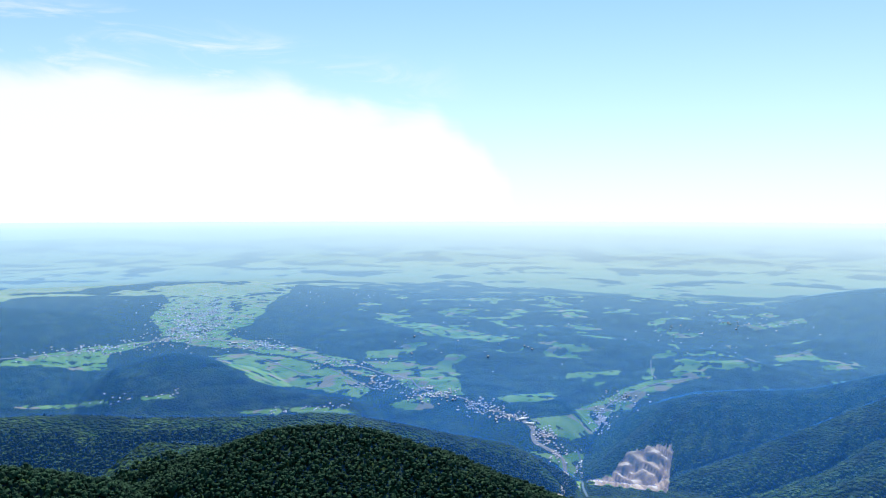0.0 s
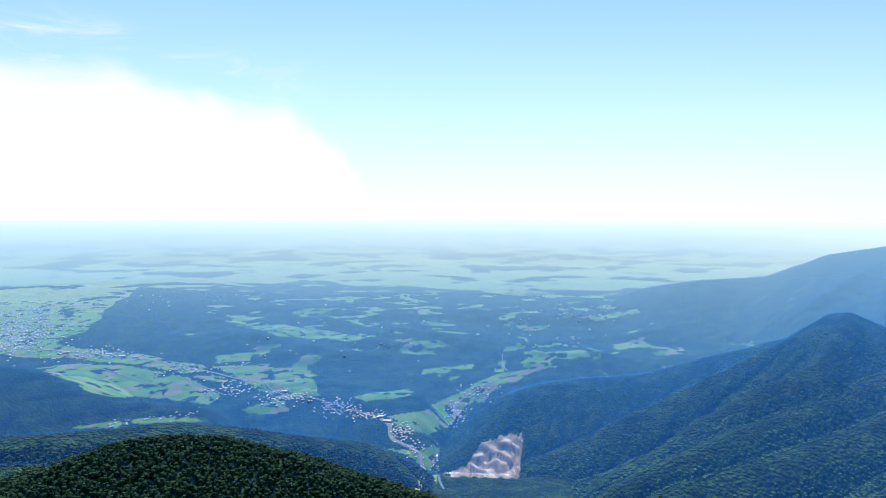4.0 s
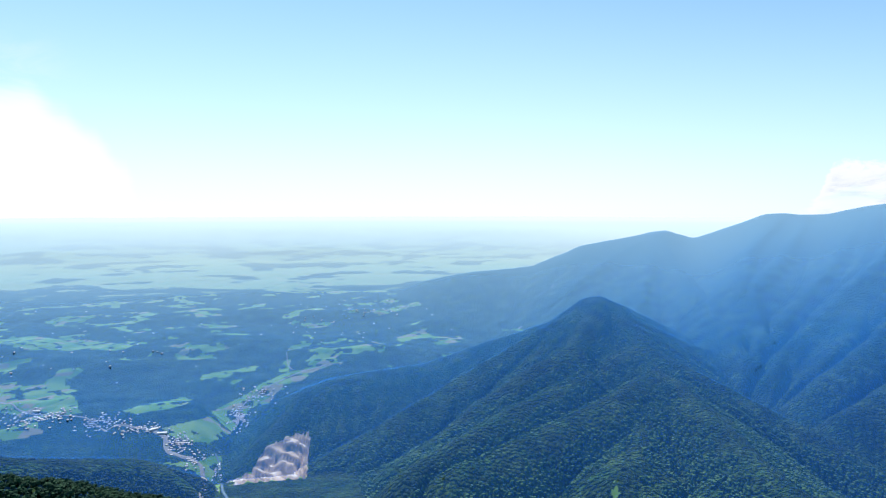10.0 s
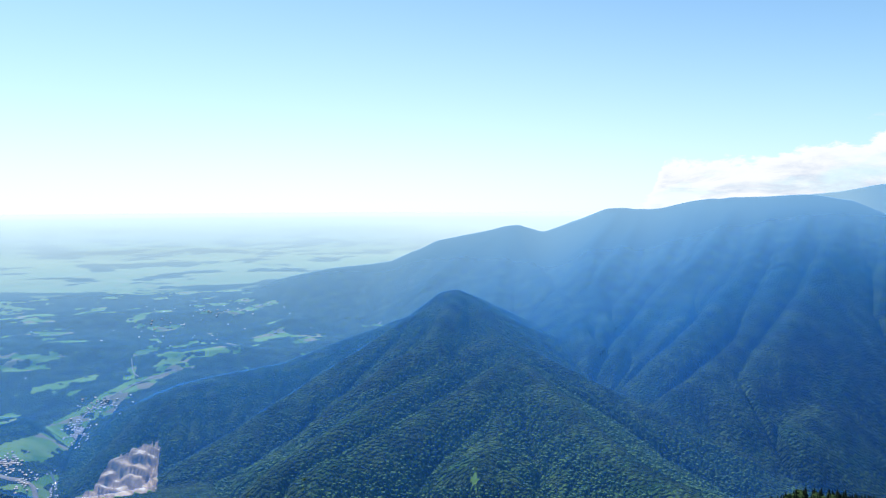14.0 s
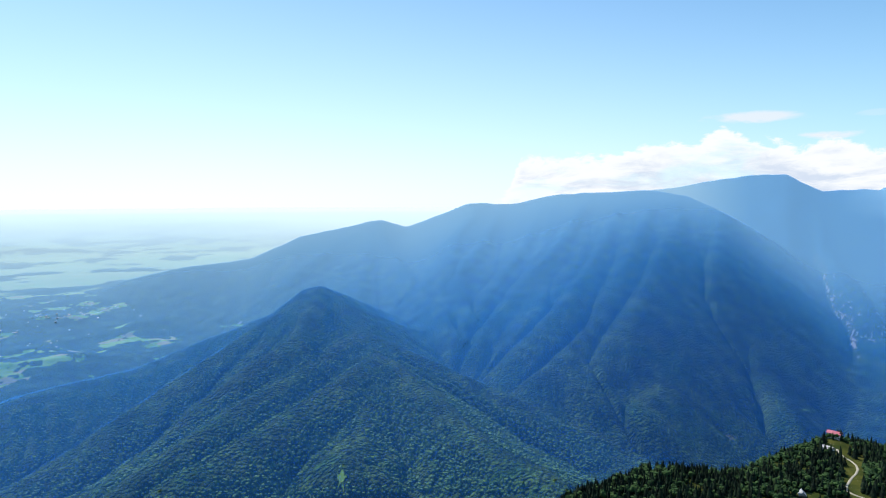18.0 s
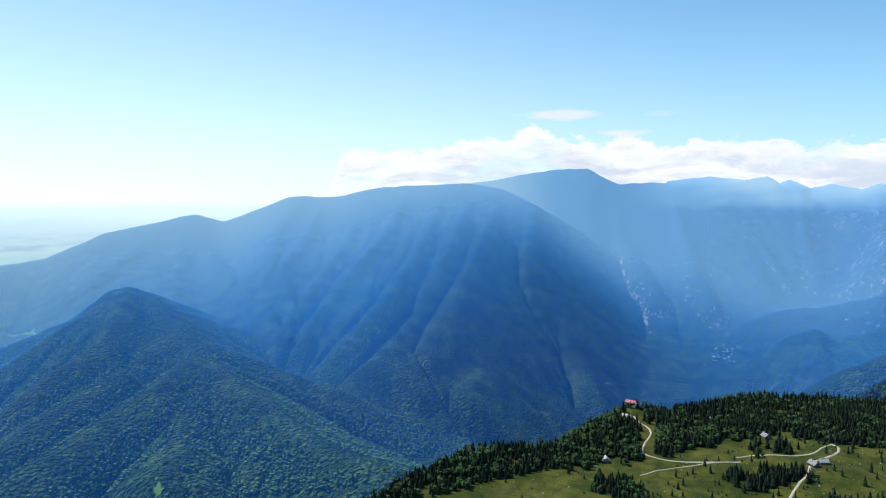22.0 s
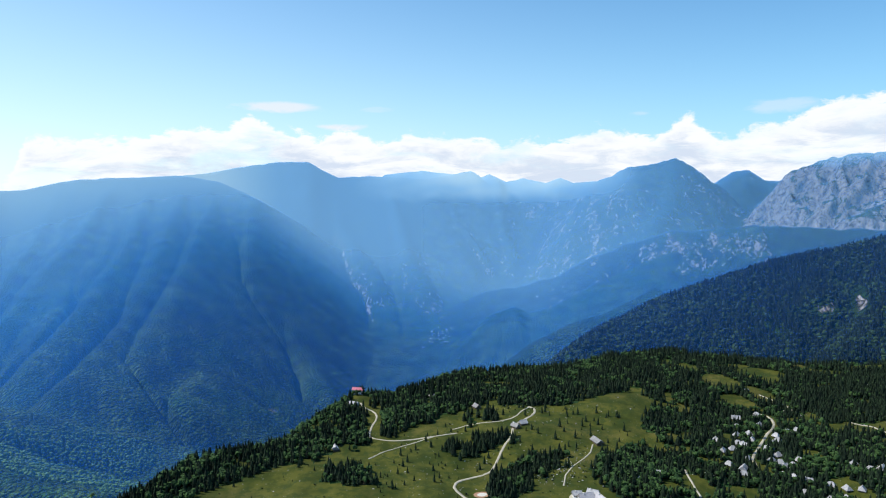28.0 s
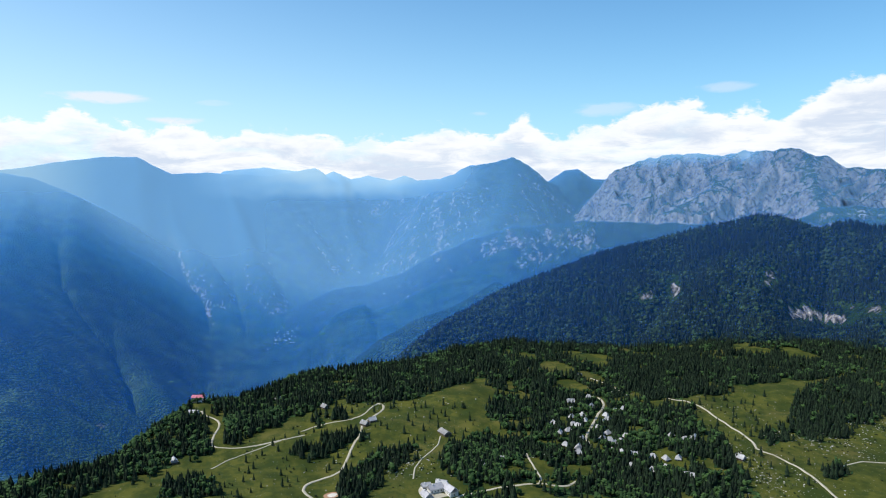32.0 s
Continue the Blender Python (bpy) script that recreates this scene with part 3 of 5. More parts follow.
def land(az, r):
    """Height against the eye, and how much rock shows, over arrays of bearings and distances."""
    x, y = r * np.sin(np.radians(az)), r * np.cos(np.radians(az))
    km = true_range(r)
    drop = PLAIN_DROP - 850 * np.clip((r - 4250) / 650, 0, 1) ** 1.5
    z = -np.minimum(drop / (km * 1000), np.interp(r, [1500, 2000], [0.47, 0.385])) * np.maximum(r, 1450)
    tx, ty = km * np.sin(np.radians(az)), km * np.cos(np.radians(az))
    swell = rough(tx / 1.3, ty / 1.3, 4, 5)
    hilly = np.clip((13 - km) / 7, 0, 1) * np.clip((az + 12) / 9, 0, 1) * np.clip((km - 4.2) / 2, 0, 1)
    z = z + r / (km * 1000) * (hilly * 150 * np.clip(swell + 0.25, 0, 1) + 22 * rough(tx / 2.2, ty / 2.2, 3, 9) * np.clip(km - 2, 0, 1))
    rock, kind = np.zeros_like(z), np.full(z.shape, -1)
    warp = 0.22 * rough(x / 420, y / 420, 2, 31)
    for k, (name, line, fall, cut, stony, lee) in enumerate(RIDGES):
        p = np.array([spot(*q) for q in line])
        p[:, 2] -= EYE_Z
        reach = 900 / min(fall, lee) * 0.75
        at = np.nonzero((x > p[:, 0].min() - reach) & (x < p[:, 0].max() + reach) & (y > p[:, 1].min() - reach) & (y < p[:, 1].max() + reach))
        if not len(at[0]):
            continue
        px, py, pa, pr, pw = x[at], y[at], az[at], r[at], warp[at]
        near, side = np.full(px.shape, 1e9), np.full(px.shape, -1e9)
        for a, b in zip(p[:-1], p[1:]):
            d = b - a
            run = math.hypot(d[0], d[1])
            s = ((px - a[0]) * d[0] + (py - a[1]) * d[1]) / run ** 2
            past = np.maximum(np.maximum(-s, s - 1), 0) * run
            s = np.clip(s, 0, 1)
            far = np.hypot(px - a[0] - s * d[0], py - a[1] - s * d[1])
            steep = fall if lee == fall else fall + (lee - fall) * (0.5 + 0.5 * np.clip(((px - a[0]) * d[1] - (py - a[1]) * d[0]) / run / np.maximum(far, 1.0), -1, 1))
            tall = a[2] + s * d[2] - steep * (np.sqrt(far ** 2 + 30 ** 2) - 30) - 0.6 * past
            taller = tall > side
            near, side = np.where(taller, far, near), np.where(taller, tall, side)
        keep = side > z[at] - 60
        at = tuple(q[keep] for q in at)
        px, py, pa, pr, pw, near, side = (q[keep] for q in (px, py, pa, pr, pw, near, side))
        grow = np.clip(near / 240, 0, 1)
        lean = pa - (pr - 3000) * 0.006
        gully = rough(lean * 0.2 + pw * 1.5 + k, pr / 430 + pw * 1.5, 3, 40 + k, True) * 0.7 + rough(px / 260 + pw, py / 260, 3, 60 + k, True) * 0.28
        fine = rough(lean * 0.75 + pw * 2.5 + k, pr / 300 + pw * 2, 2, 140 + k, True)
        side = side + cut * grow * (0.62 * gully + 0.12 * fine - 0.45)
        if stony > 0.3:
            rib = rough(lean * 0.62 + pw * 2.2, pr / 420 + pw * 1.6 + side / 500, 3, 70 + k, True) * 0.75 + rough(px / 150, py / 150, 4, 75 + k, True) * 0.3
            side = side + (stony * 22 + 88 * (stony > 0.9)) * (rib - 0.55) * np.clip(near / 110, 0.2, 1)
        if pr.size and name not in ("near_dome", "near_hill"):
            side = side + (15 if name in ("valley_wall", "east_shoulder", "grey_peak", "massif_rib") else 4) * rough(px / 75, py / 75, 4, 160 + k)
        over = side > z[at]
        at = tuple(q[over] for q in at)
        z[at], rock[at], kind[at] = side[over], stony, k
    rim = np.interp(az, RIM_AZ, RIM_R) + 14 * rough(x / 70, y / 70, 3, 3)
    past = np.maximum(r - rim, 0)
    shelf = -300 + 6 * rough(x / 210, y / 210, 3, 21) + 2.5 * rough(x / 48, y / 48, 3, 23) - 0.62 * (np.sqrt(past ** 2 + 400) - 20)
    for kx, ky, wide, high in KNOLLS:
        shelf = shelf + high * np.exp(-((x - kx) ** 2 + (y - ky) ** 2) / wide ** 2)
    high_ground = shelf > z
    z = np.where(high_ground, shelf, z)
    return z, np.where(high_ground, 0, rock), high_ground & (past < 12), np.where(high_ground, -2, kind)


KNOLLS = [(948, 131, 26, 9), (905, -205, 90, 12), (820, -95, 60, 6), (1040, -330, 120, 10)]


# ---- the land as one sheet, and the tinted sheet over its far parts painted as haze ----
def grid_mesh(name, az, r, z, closed=True):
    """A sheet over bearings and distances; z is given against the eye."""
    n, m = len(az), len(r)
    a, d = np.meshgrid(np.radians(az), r, indexing="ij")
    co = np.stack([d * np.sin(a), d * np.cos(a), z + EYE_Z], -1).reshape(-1, 3)
    i = np.arange(n if closed else n - 1)[:, None] * m + np.arange(m - 1)[None]
    j = (np.arange(n if closed else n - 1)[:, None] + 1) % n * m + np.arange(m - 1)[None]
    quads = np.stack([i, j, j + 1, i + 1], -1).reshape(-1, 4)
    me = bpy.data.meshes.new(name)
    me.vertices.add(len(co))
    me.vertices.foreach_set("co", co.astype(np.float32).ravel())
    me.loops.add(quads.size)
    me.loops.foreach_set("vertex_index", quads.astype(np.int32).ravel())
    me.polygons.add(len(quads))
    me.polygons.foreach_set("loop_start", np.arange(0, quads.size, 4, dtype=np.int32))
    me.polygons.foreach_set("use_smooth", np.ones(len(quads), bool))
    me.update(calc_edges=True)
    return me


AZ = np.concatenate([np.arange(-38, 10, 0.15), np.arange(10, 20, 0.075), np.arange(20, 139, 0.15), np.arange(139, 322, 1.5)])
AZ_HIGH = np.where(AZ > 180, AZ - 360, AZ)
DIST = np.concatenate([np.arange(0.5, 400, 25), np.arange(400, 1000, 8), np.arange(1000, 3900, 8), np.arange(3900, 4930, 18)])
GA, GR = np.meshgrid(AZ_HIGH, DIST, indexing="ij")
GZ, ROCK, PASTURE, KIND = land(GA, GR)
GX, GY, GKM = GR * np.sin(np.radians(GA)), GR * np.cos(np.radians(GA)), true_range(GR)
KX, KY = GKM * np.sin(np.radians(GA)), GKM * np.cos(np.radians(GA))


def erode(z, still, power, rounds=12):
    """Running water cuts its gullies: each round sends the rain down the steepest way and lowers every bed towards the next one below."""
    rows, cols = np.nonzero(AZ <= 139)[0], np.nonzero((DIST >= 1300) & (DIST < 3880))[0]
    box_of = np.ix_(rows, cols)
    h, keep = z[box_of].copy(), still[box_of]
    n, m = h.shape
    flat_x, flat_y = GX[box_of], GY[box_of]
    start = h + 5.0 * rough(flat_x / 60, flat_y / 60, 3, 201) * ~keep
    h = start.copy()
    cell = np.gradient(np.radians(AZ[rows]))[:, None] * DIST[cols][None] * 8.0
    index = np.arange(n * m).reshape(n, m)
    for _ in range(rounds):
        best, to, gap = np.zeros((n, m)), index.copy(), np.ones((n, m))
        for di in (-1, 0, 1):
            for dj in (-1, 0, 1):
                if di or dj:
                    a = (slice(max(0, -di), n - max(0, di)), slice(max(0, -dj), m - max(0, dj)))
                    b = (slice(max(0, di), n + min(0, di)), slice(max(0, dj), m + min(0, dj)))
                    run = np.hypot(flat_x[b] - flat_x[a], flat_y[b] - flat_y[a])
                    steep = (h[a] - h[b]) / run
                    more = steep > best[a]
                    best[a] = np.where(more, steep, best[a])
                    to[a] = np.where(more, index[b], to[a])
                    gap[a] = np.where(more, run, gap[a])
        order = np.argsort(h, axis=None)
        goal, rain = to.ravel().tolist(), cell.ravel().tolist()
        down = order.tolist()
        for i in reversed(down):
            if goal[i] != i:
                rain[goal[i]] += rain[i]
        bite = power[box_of] * np.sqrt(np.minimum(np.array(rain).reshape(n, m), 2.5e5)) / gap
        bite[keep] = 0
        bite, level = bite.ravel().tolist(), h.ravel().tolist()
        for i in down:
            k = bite[i]
            level[i] = (level[i] + k * level[goal[i]]) / (1 + k)
        h = np.array(level).reshape(n, m)
        soft = h.copy()
        soft[1:-1, 1:-1] = h[1:-1, 1:-1] * 0.6 + 0.10 * (h[:-2, 1:-1] + h[2:, 1:-1] + h[1:-1, :-2] + h[1:-1, 2:])
        h = np.where(keep | (ROCK[box_of] > 0.8), h, soft)
    edge = np.minimum(1, np.minimum(np.arange(m), np.arange(m)[::-1]) / 12.0)[None]
    out = z.copy()
    out[box_of] = z[box_of] * (1 - edge) + h * edge
    return out


names = [q[0] for q in RIDGES]
STILL = (KIND < 0) | np.isin(KIND, [names.index(q) for q in ("near_dome", "near_hill", "meadow_mound", "basin_hill", "basin_hill_two", "basin_hill_three")])
POWER = np.where((ROCK > 0.55) & (GA < 109), 0.012, np.where(ROCK > 0.55, 0.03, np.where((GA > 12) & (GA < 64) & (GR < 2650), 0.045, 0.024)))
GZ = erode(GZ, STILL, POWER)


def near_line(points, x, y):
    d = np.full(x.shape, 1e9)
    for (ax, ay), (bx, by) in zip(points[:-1], points[1:]):
        s = np.clip(((x - ax) * (bx - ax) + (y - ay) * (by - ay)) / ((bx - ax) ** 2 + (by - ay) ** 2), 0, 1)
        d = np.minimum(d, np.hypot(x - ax - s * (bx - ax), y - ay - s * (by - ay)))
    return d


def inside(poly, x, y):
    hit = np.zeros(np.shape(x), bool)
    for (ax, ay), (bx, by) in zip(poly, poly[1:] + poly[:1]):
        cross = (ay > y) != (by > y)
        hit ^= cross & (x < (bx - ax) * (y - ay) / (by - ay + 1e-9) + ax)
    return hit


# open land of the basin, each outline by bearing and rise
OPEN_LAND = [
    [(-18.5, -11.15), (-16.1, -11.07), (-13.1, -11.53), (-8.6, -12.73), (-5.8, -14.37), (-6.7, -15.01), (-10.4, -14.21), (-14.0, -13.68), (-15.7, -13.06), (-16.6, -12.35)],  # valley fields
    [(-32.7, -10.32), (-30.6, -10.15), (-27.4, -9.85), (-24.4, -9.81), (-21.6, -9.67), (-24.0, -10.17), (-25.7, -10.53), (-25.9, -11.62), (-27.4, -11.67), (-29.9, -10.81), (-32.7, -10.62)],  # strip west of town
    [(-22.7, -7.89), (-21.5, -6.67), (-19.5, -5.97), (-17.4, -6.40), (-16.9, -7.96), (-17.4, -9.47), (-16.1, -9.98), (-15.7, -10.79), (-19.9, -10.28), (-22.2, -9.63)],  # town
    [(-16.1, -9.98), (-13.9, -10.43), (-10.4, -11.20), (-6.7, -12.11), (-8.6, -12.51), (-13.1, -11.36), (-16.1, -10.85)],  # below the town
    [(-6.7, -12.11), (-3.9, -12.16), (1.2, -12.86), (1.8, -14.87), (-1.8, -14.88), (-3.9, -13.60)],  # village fields
    [(-4.5, -15.55), (-2.3, -14.96), (-1.0, -15.06), (-0.7, -15.86), (-2.3, -16.02), (-3.9, -15.91)],  # round meadow
    [(4.5, -15.10), (5.4, -14.77), (8.9, -14.49), (9.7, -14.76), (7.8, -15.23), (5.4, -15.35)],  # meadow on the mound
    [(7.3, -16.60), (10.5, -16.16), (12.3, -15.76), (12.9, -17.10), (10.6, -18.18), (8.2, -17.44)],  # valley junction
    [(10.5, -16.16), (11.9, -15.27), (13.7, -14.47), (15.0, -13.74), (16.7, -13.16), (20.3, -12.64), (18.0, -13.84), (15.9, -14.59), (15.0, -16.19), (14.1, -16.51), (12.8, -15.82)],  # side valley
    [(6.9, -18.95), (9.6, -19.25), (10.6, -18.94), (11.6, -18.88), (11.5, -20.97), (10.8, -22.33), (9.4, -22.41), (10.3, -20.64), (9.4, -19.76)],  # river flat
    [(16.4, -11.92), (16.9, -11.89), (17.2, -13.04), (16.2, -13.10)],  # farm glade
    [(-16.6, -15.53), (-13.1, -15.47), (-8.1, -15.66), (-7.1, -16.14), (-10.4, -16.22), (-15.8, -15.76)],  # long glade
    [(-31.8, -13.51), (-29.0, -13.73), (-25.8, -13.75), (-25.8, -14.03), (-28.6, -14.01), (-31.4, -13.71)],  # west glade
    [(-23.7, -13.85), (-21.7, -13.84), (-21.3, -14.08), (-23.3, -14.06)],  # small glade
    [(25.5, -10.69), (28.2, -9.88), (28.4, -10.67), (26.2, -11.04)],  # hill farms
    [(28.6, -11.05), (31.4, -10.44), (31.6, -10.88), (29.0, -11.33)],  # hill farms two
    [(23.6, -8.58), (28.2, -7.61), (28.2, -7.94), (24.0, -8.89)],  # hill farms three
    [(17.9, -9.44), (20.4, -9.25), (20.6, -9.54), (18.4, -9.72)],  # works
    [(-2.1, -9.91), (0.8, -9.45), (5.4, -10.23), (4.5, -10.61), (0.8, -10.19)],  # mid fields
    [(-4.4, -9.20), (-1.1, -9.09), (1.7, -9.82), (-1.1, -9.91)],  # mid fields two
    [(-6.7, -11.30), (-2.1, -11.09), (-3.0, -11.81), (-6.3, -11.85)],  # mid fields three
]
RISE = np.degrees(np.arctan2(GZ, GR))
LOW = (GA < 46) & (GKM > 2.0) & ((KIND == -1) | np.isin(KIND, [names.index(q) for q in ("meadow_mound", "basin_hill", "basin_hill_two", "basin_hill_three", "town_wood", "west_wood")]))
wood = np.full(GR.shape, 0.97)
patch = rough(KX * 2.2 + 3, KY * 2.2, 4, 14) + 0.3 * rough(KX * 0.5, KY * 0.5, 2, 19)
farmed = np.clip((GA + 12) / 8, 0, 1) * np.clip((RISE + 14.5) / 2, 0, 1) * np.interp(GA, [20, 30], [1, 0.55])
wood = np.where(LOW & (patch * farmed > 0.25), 0.15, wood)
brink = np.interp(GA, [-33, -22, -20.5, -17.8, -14.6, -11.8, 0, 8, 16, 24, 36], [12.5, 12.5, 8.0, 8.2, 9.6, 12.8, 13.5, 12.6, 11.4, 11.0, 12.0])
plain = LOW & (GKM > brink + 0.9 * rough(KX / 1.5, KY / 1.5, 3, 15))
wood = np.where(plain, np.clip(0.5 + 2.2 * (rough(KX * 0.8, KY * 0.8, 5, 16) - np.interp(GKM, [9, 14, 20, 26], [0.3, 0.2, 0.06, 0.1])), 0.1, 0.8), wood)
shift_a, shift_e = 0.5 * rough(KX * 2.5, KY * 2.5, 3, 17), 0.12 * rough(KX * 2.5, KY * 2.5, 3, 18)
for outline in OPEN_LAND:
    wood = np.where(LOW & inside(outline, GA + shift_a, RISE + shift_e), 0.12, wood)
hedges = rough(KX * 6.5, KY * 6.5, 3, 24)
wood = np.where(LOW & (GKM < 12) & (hedges > 0.26), np.maximum(wood, 0.55 + hedges), wood)


def clearings(spots, deep=1.1):
    """Meadows in the woods: bearing, rise and half extents of each."""
    for az, el, wide, high in spots:
        at = np.nonzero((np.abs(GA - az) < 3.2 * wide) & (np.abs(RISE - el) < 3.2 * high) & (GKM > 1.3))
        q = np.hypot((GA[at] - az) / wide, (RISE[at] - el) / high)
        q = q + 1.1 * rough(GA[at] * 1.6 / max(wide, 0.6), RISE[at] * 2.2 / max(high, 0.3), 3, int(az * 10) % 97)
        wood[at] -= deep * np.clip(1.9 - q * 1.4, 0, 1)


clearings([(43.7, -22.2, 0.45, 0.8), (75.2, -17.9, 0.5, 0.4), (80.6, -15.4, 0.9, 0.2), (35.5, -10.0, 1.4, 0.15), (71.1, -17.9, 0.6, 0.15), (67.5, -17.2, 0.7, 0.12)], 0.5)
# the quarry: pale benches cut into the foot of the spur
QUARRY = [(11.8, -21.20), (12.8, -20.95), (14.0, -20.29), (15.0, -18.72), (16.2, -18.20), (17.4, -17.92), (18.4, -17.75), (18.6, -18.31), (18.4, -19.75), (18.2, -20.86), (17.8, -22.42), (12.0, -22.97)]
PIT = inside(QUARRY, GA + 0.25 * rough(GX / 60, GY / 60, 3, 77), RISE + 0.25 * rough(GX / 60, GY / 60, 3, 79)) & (GR > 1980) & (GR < 2600)
bench = 24.0
level = (GZ + 60 * rough(GX / 150, GY / 150, 3, 78) + 16 * (GA - 15)) / bench
GZ = np.where(PIT, GZ + bench * (np.floor(level) + np.clip((level - np.floor(level)) * 3.2 - 1.1, 0, 1) - level) * 0.95, GZ)
ROCK = np.where(PIT, 2.0, ROCK)
wood = np.where(PIT, 0.0, wood)
for az, el, wide, high in [(118.3, -9.2, 0.9, 0.6), (120.4, -8.3, 0.6, 1.0), (127.2, -7.2, 0.6, 0.8), (129.5, -9.7, 1.1, 0.8), (131.5, -9.8, 1.6, 0.5), (133.6, -9.0, 1.6, 0.5), (107.9, -5.3, 0.5, 0.4), (108.6, -6.2, 0.4, 0.5), (110.6, -4.7, 0.6, 0.3), (113.0, -4.3, 0.5, 0.3), (105.2, -5.6, 0.2, 0.4), (67.4, -1.2, 0.5, 0.35), (38.5, -6.6, 0.25, 0.7), (35.9, -9.8, 0.5, 0.3), (88.3, -10.2, 0.3, 0.35)]:
    q = np.hypot((GA - az) / wide, (RISE - el) / high)
    ROCK = np.where((q < 1.3) & (GR > 1300), np.maximum(ROCK, 1.25 - 0.7 * q), ROCK)
wood = np.where(PASTURE, 0.0, np.clip(wood, 0, 1))
SHAGGY = (wood > 0.7) & ~PASTURE & ~PIT
SMOOTH = GZ.copy()
crown = rough(GX / 13, GY / 13, 2, 90)
GZ = GZ + np.where(SHAGGY & (GR > 600), np.interp(GR, [1500, 1900], [8.0, 0.6]) * crown * np.clip(2.2 - ROCK * 2, 0, 1) * np.minimum(1, GR / (GKM * 1000)), 0)

sheet = grid_mesh("ground", AZ, DIST, GZ)
cover = sheet.attributes.new("cover", "FLOAT_COLOR", "POINT")
# leaf colour darkened on these hills, for spruces and for hills lying in shade
DARK_WOODS = np.isin(KIND, [names.index(q) for q in ("dark_hill", "valley_wall", "near_dome", "near_hill")]) * 0.8
STONY = ROCK * np.where(np.isin(KIND, [names.index(q) for q in ("white_massif", "massif_rib", "massif_rib_two")]), 0.68, 0.62)


def lay_cover():
    cover.data.foreach_set("color", np.stack([wood, STONY, np.where(PASTURE, 1.0, DARK_WOODS), np.ones_like(wood)], -1).astype(np.float32).ravel())


lay_cover()
kilometres = sheet.attributes.new("kilometres", "FLOAT_VECTOR", "POINT")
kilometres.data.foreach_set("vector", np.stack([KX, KY, np.zeros_like(KX)], -1).astype(np.float32).ravel())
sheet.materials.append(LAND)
ground = tagged(new("ground", sheet), "wooded mountains, high pasture and lowland fields", "ground", kind="structure")

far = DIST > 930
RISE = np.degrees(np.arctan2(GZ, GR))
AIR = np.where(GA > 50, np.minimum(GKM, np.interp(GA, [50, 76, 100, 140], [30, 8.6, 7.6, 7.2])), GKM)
# opacity of the painted haze, by distance and bearing
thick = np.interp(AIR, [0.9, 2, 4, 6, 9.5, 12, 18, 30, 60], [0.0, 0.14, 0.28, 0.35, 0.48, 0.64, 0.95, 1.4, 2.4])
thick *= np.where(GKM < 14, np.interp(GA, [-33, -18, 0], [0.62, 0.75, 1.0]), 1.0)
# the shaded flank's deep blue, put into the sheet: thinner and less pale here
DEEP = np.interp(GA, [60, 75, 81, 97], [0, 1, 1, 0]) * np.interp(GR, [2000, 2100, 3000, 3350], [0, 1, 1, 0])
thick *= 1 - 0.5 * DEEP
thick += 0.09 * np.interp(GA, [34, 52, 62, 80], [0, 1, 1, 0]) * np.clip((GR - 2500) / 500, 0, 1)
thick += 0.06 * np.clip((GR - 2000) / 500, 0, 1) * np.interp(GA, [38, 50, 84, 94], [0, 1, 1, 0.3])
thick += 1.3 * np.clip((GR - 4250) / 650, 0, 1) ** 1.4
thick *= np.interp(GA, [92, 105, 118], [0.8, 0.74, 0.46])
# tint of the painted haze: paler with distance and towards the sun's glare
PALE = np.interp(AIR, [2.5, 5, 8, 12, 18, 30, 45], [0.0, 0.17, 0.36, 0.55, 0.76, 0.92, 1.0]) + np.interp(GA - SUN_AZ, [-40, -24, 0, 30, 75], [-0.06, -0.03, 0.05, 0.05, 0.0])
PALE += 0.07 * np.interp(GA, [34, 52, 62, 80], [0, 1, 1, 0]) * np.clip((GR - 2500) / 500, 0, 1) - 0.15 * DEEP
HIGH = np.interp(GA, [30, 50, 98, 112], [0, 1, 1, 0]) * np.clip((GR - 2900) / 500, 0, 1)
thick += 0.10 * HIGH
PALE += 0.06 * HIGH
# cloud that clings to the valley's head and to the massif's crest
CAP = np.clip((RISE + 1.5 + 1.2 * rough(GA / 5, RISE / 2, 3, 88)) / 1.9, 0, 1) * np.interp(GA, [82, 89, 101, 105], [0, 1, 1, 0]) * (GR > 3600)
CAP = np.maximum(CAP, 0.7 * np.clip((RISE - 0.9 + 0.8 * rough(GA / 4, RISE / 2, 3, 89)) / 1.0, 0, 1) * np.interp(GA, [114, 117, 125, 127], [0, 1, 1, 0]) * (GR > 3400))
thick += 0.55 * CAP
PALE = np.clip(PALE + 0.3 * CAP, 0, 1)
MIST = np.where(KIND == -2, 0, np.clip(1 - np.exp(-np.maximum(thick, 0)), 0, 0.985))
SLOPES = np.isin(KIND, [names.index(q) for q in names if q.startswith(("pyramid", "quarry"))])
above = 13.0 * (KIND == names.index("dark_hill"))
above = above + 1.0 * np.clip((GKM - 2.2) / 1.5, 0, 1) * np.clip((40 - GA) / 6, 0, 1) * (wood < 0.5) * ~PIT
for _ in range(8):
    above[:, -3:] = 0
    above = (np.roll(above, 1, 1) + np.roll(above, -1, 1) + np.roll(above, 1, 0) + np.roll(above, -1, 0) + above) / 5
    MIST = (np.roll(MIST, 1, 0) + np.roll(MIST, -1, 0) + np.roll(MIST, 1, 1) + np.roll(MIST, -1, 1) + 2 * MIST) / 6
    MIST[:, -6:] = 0.985


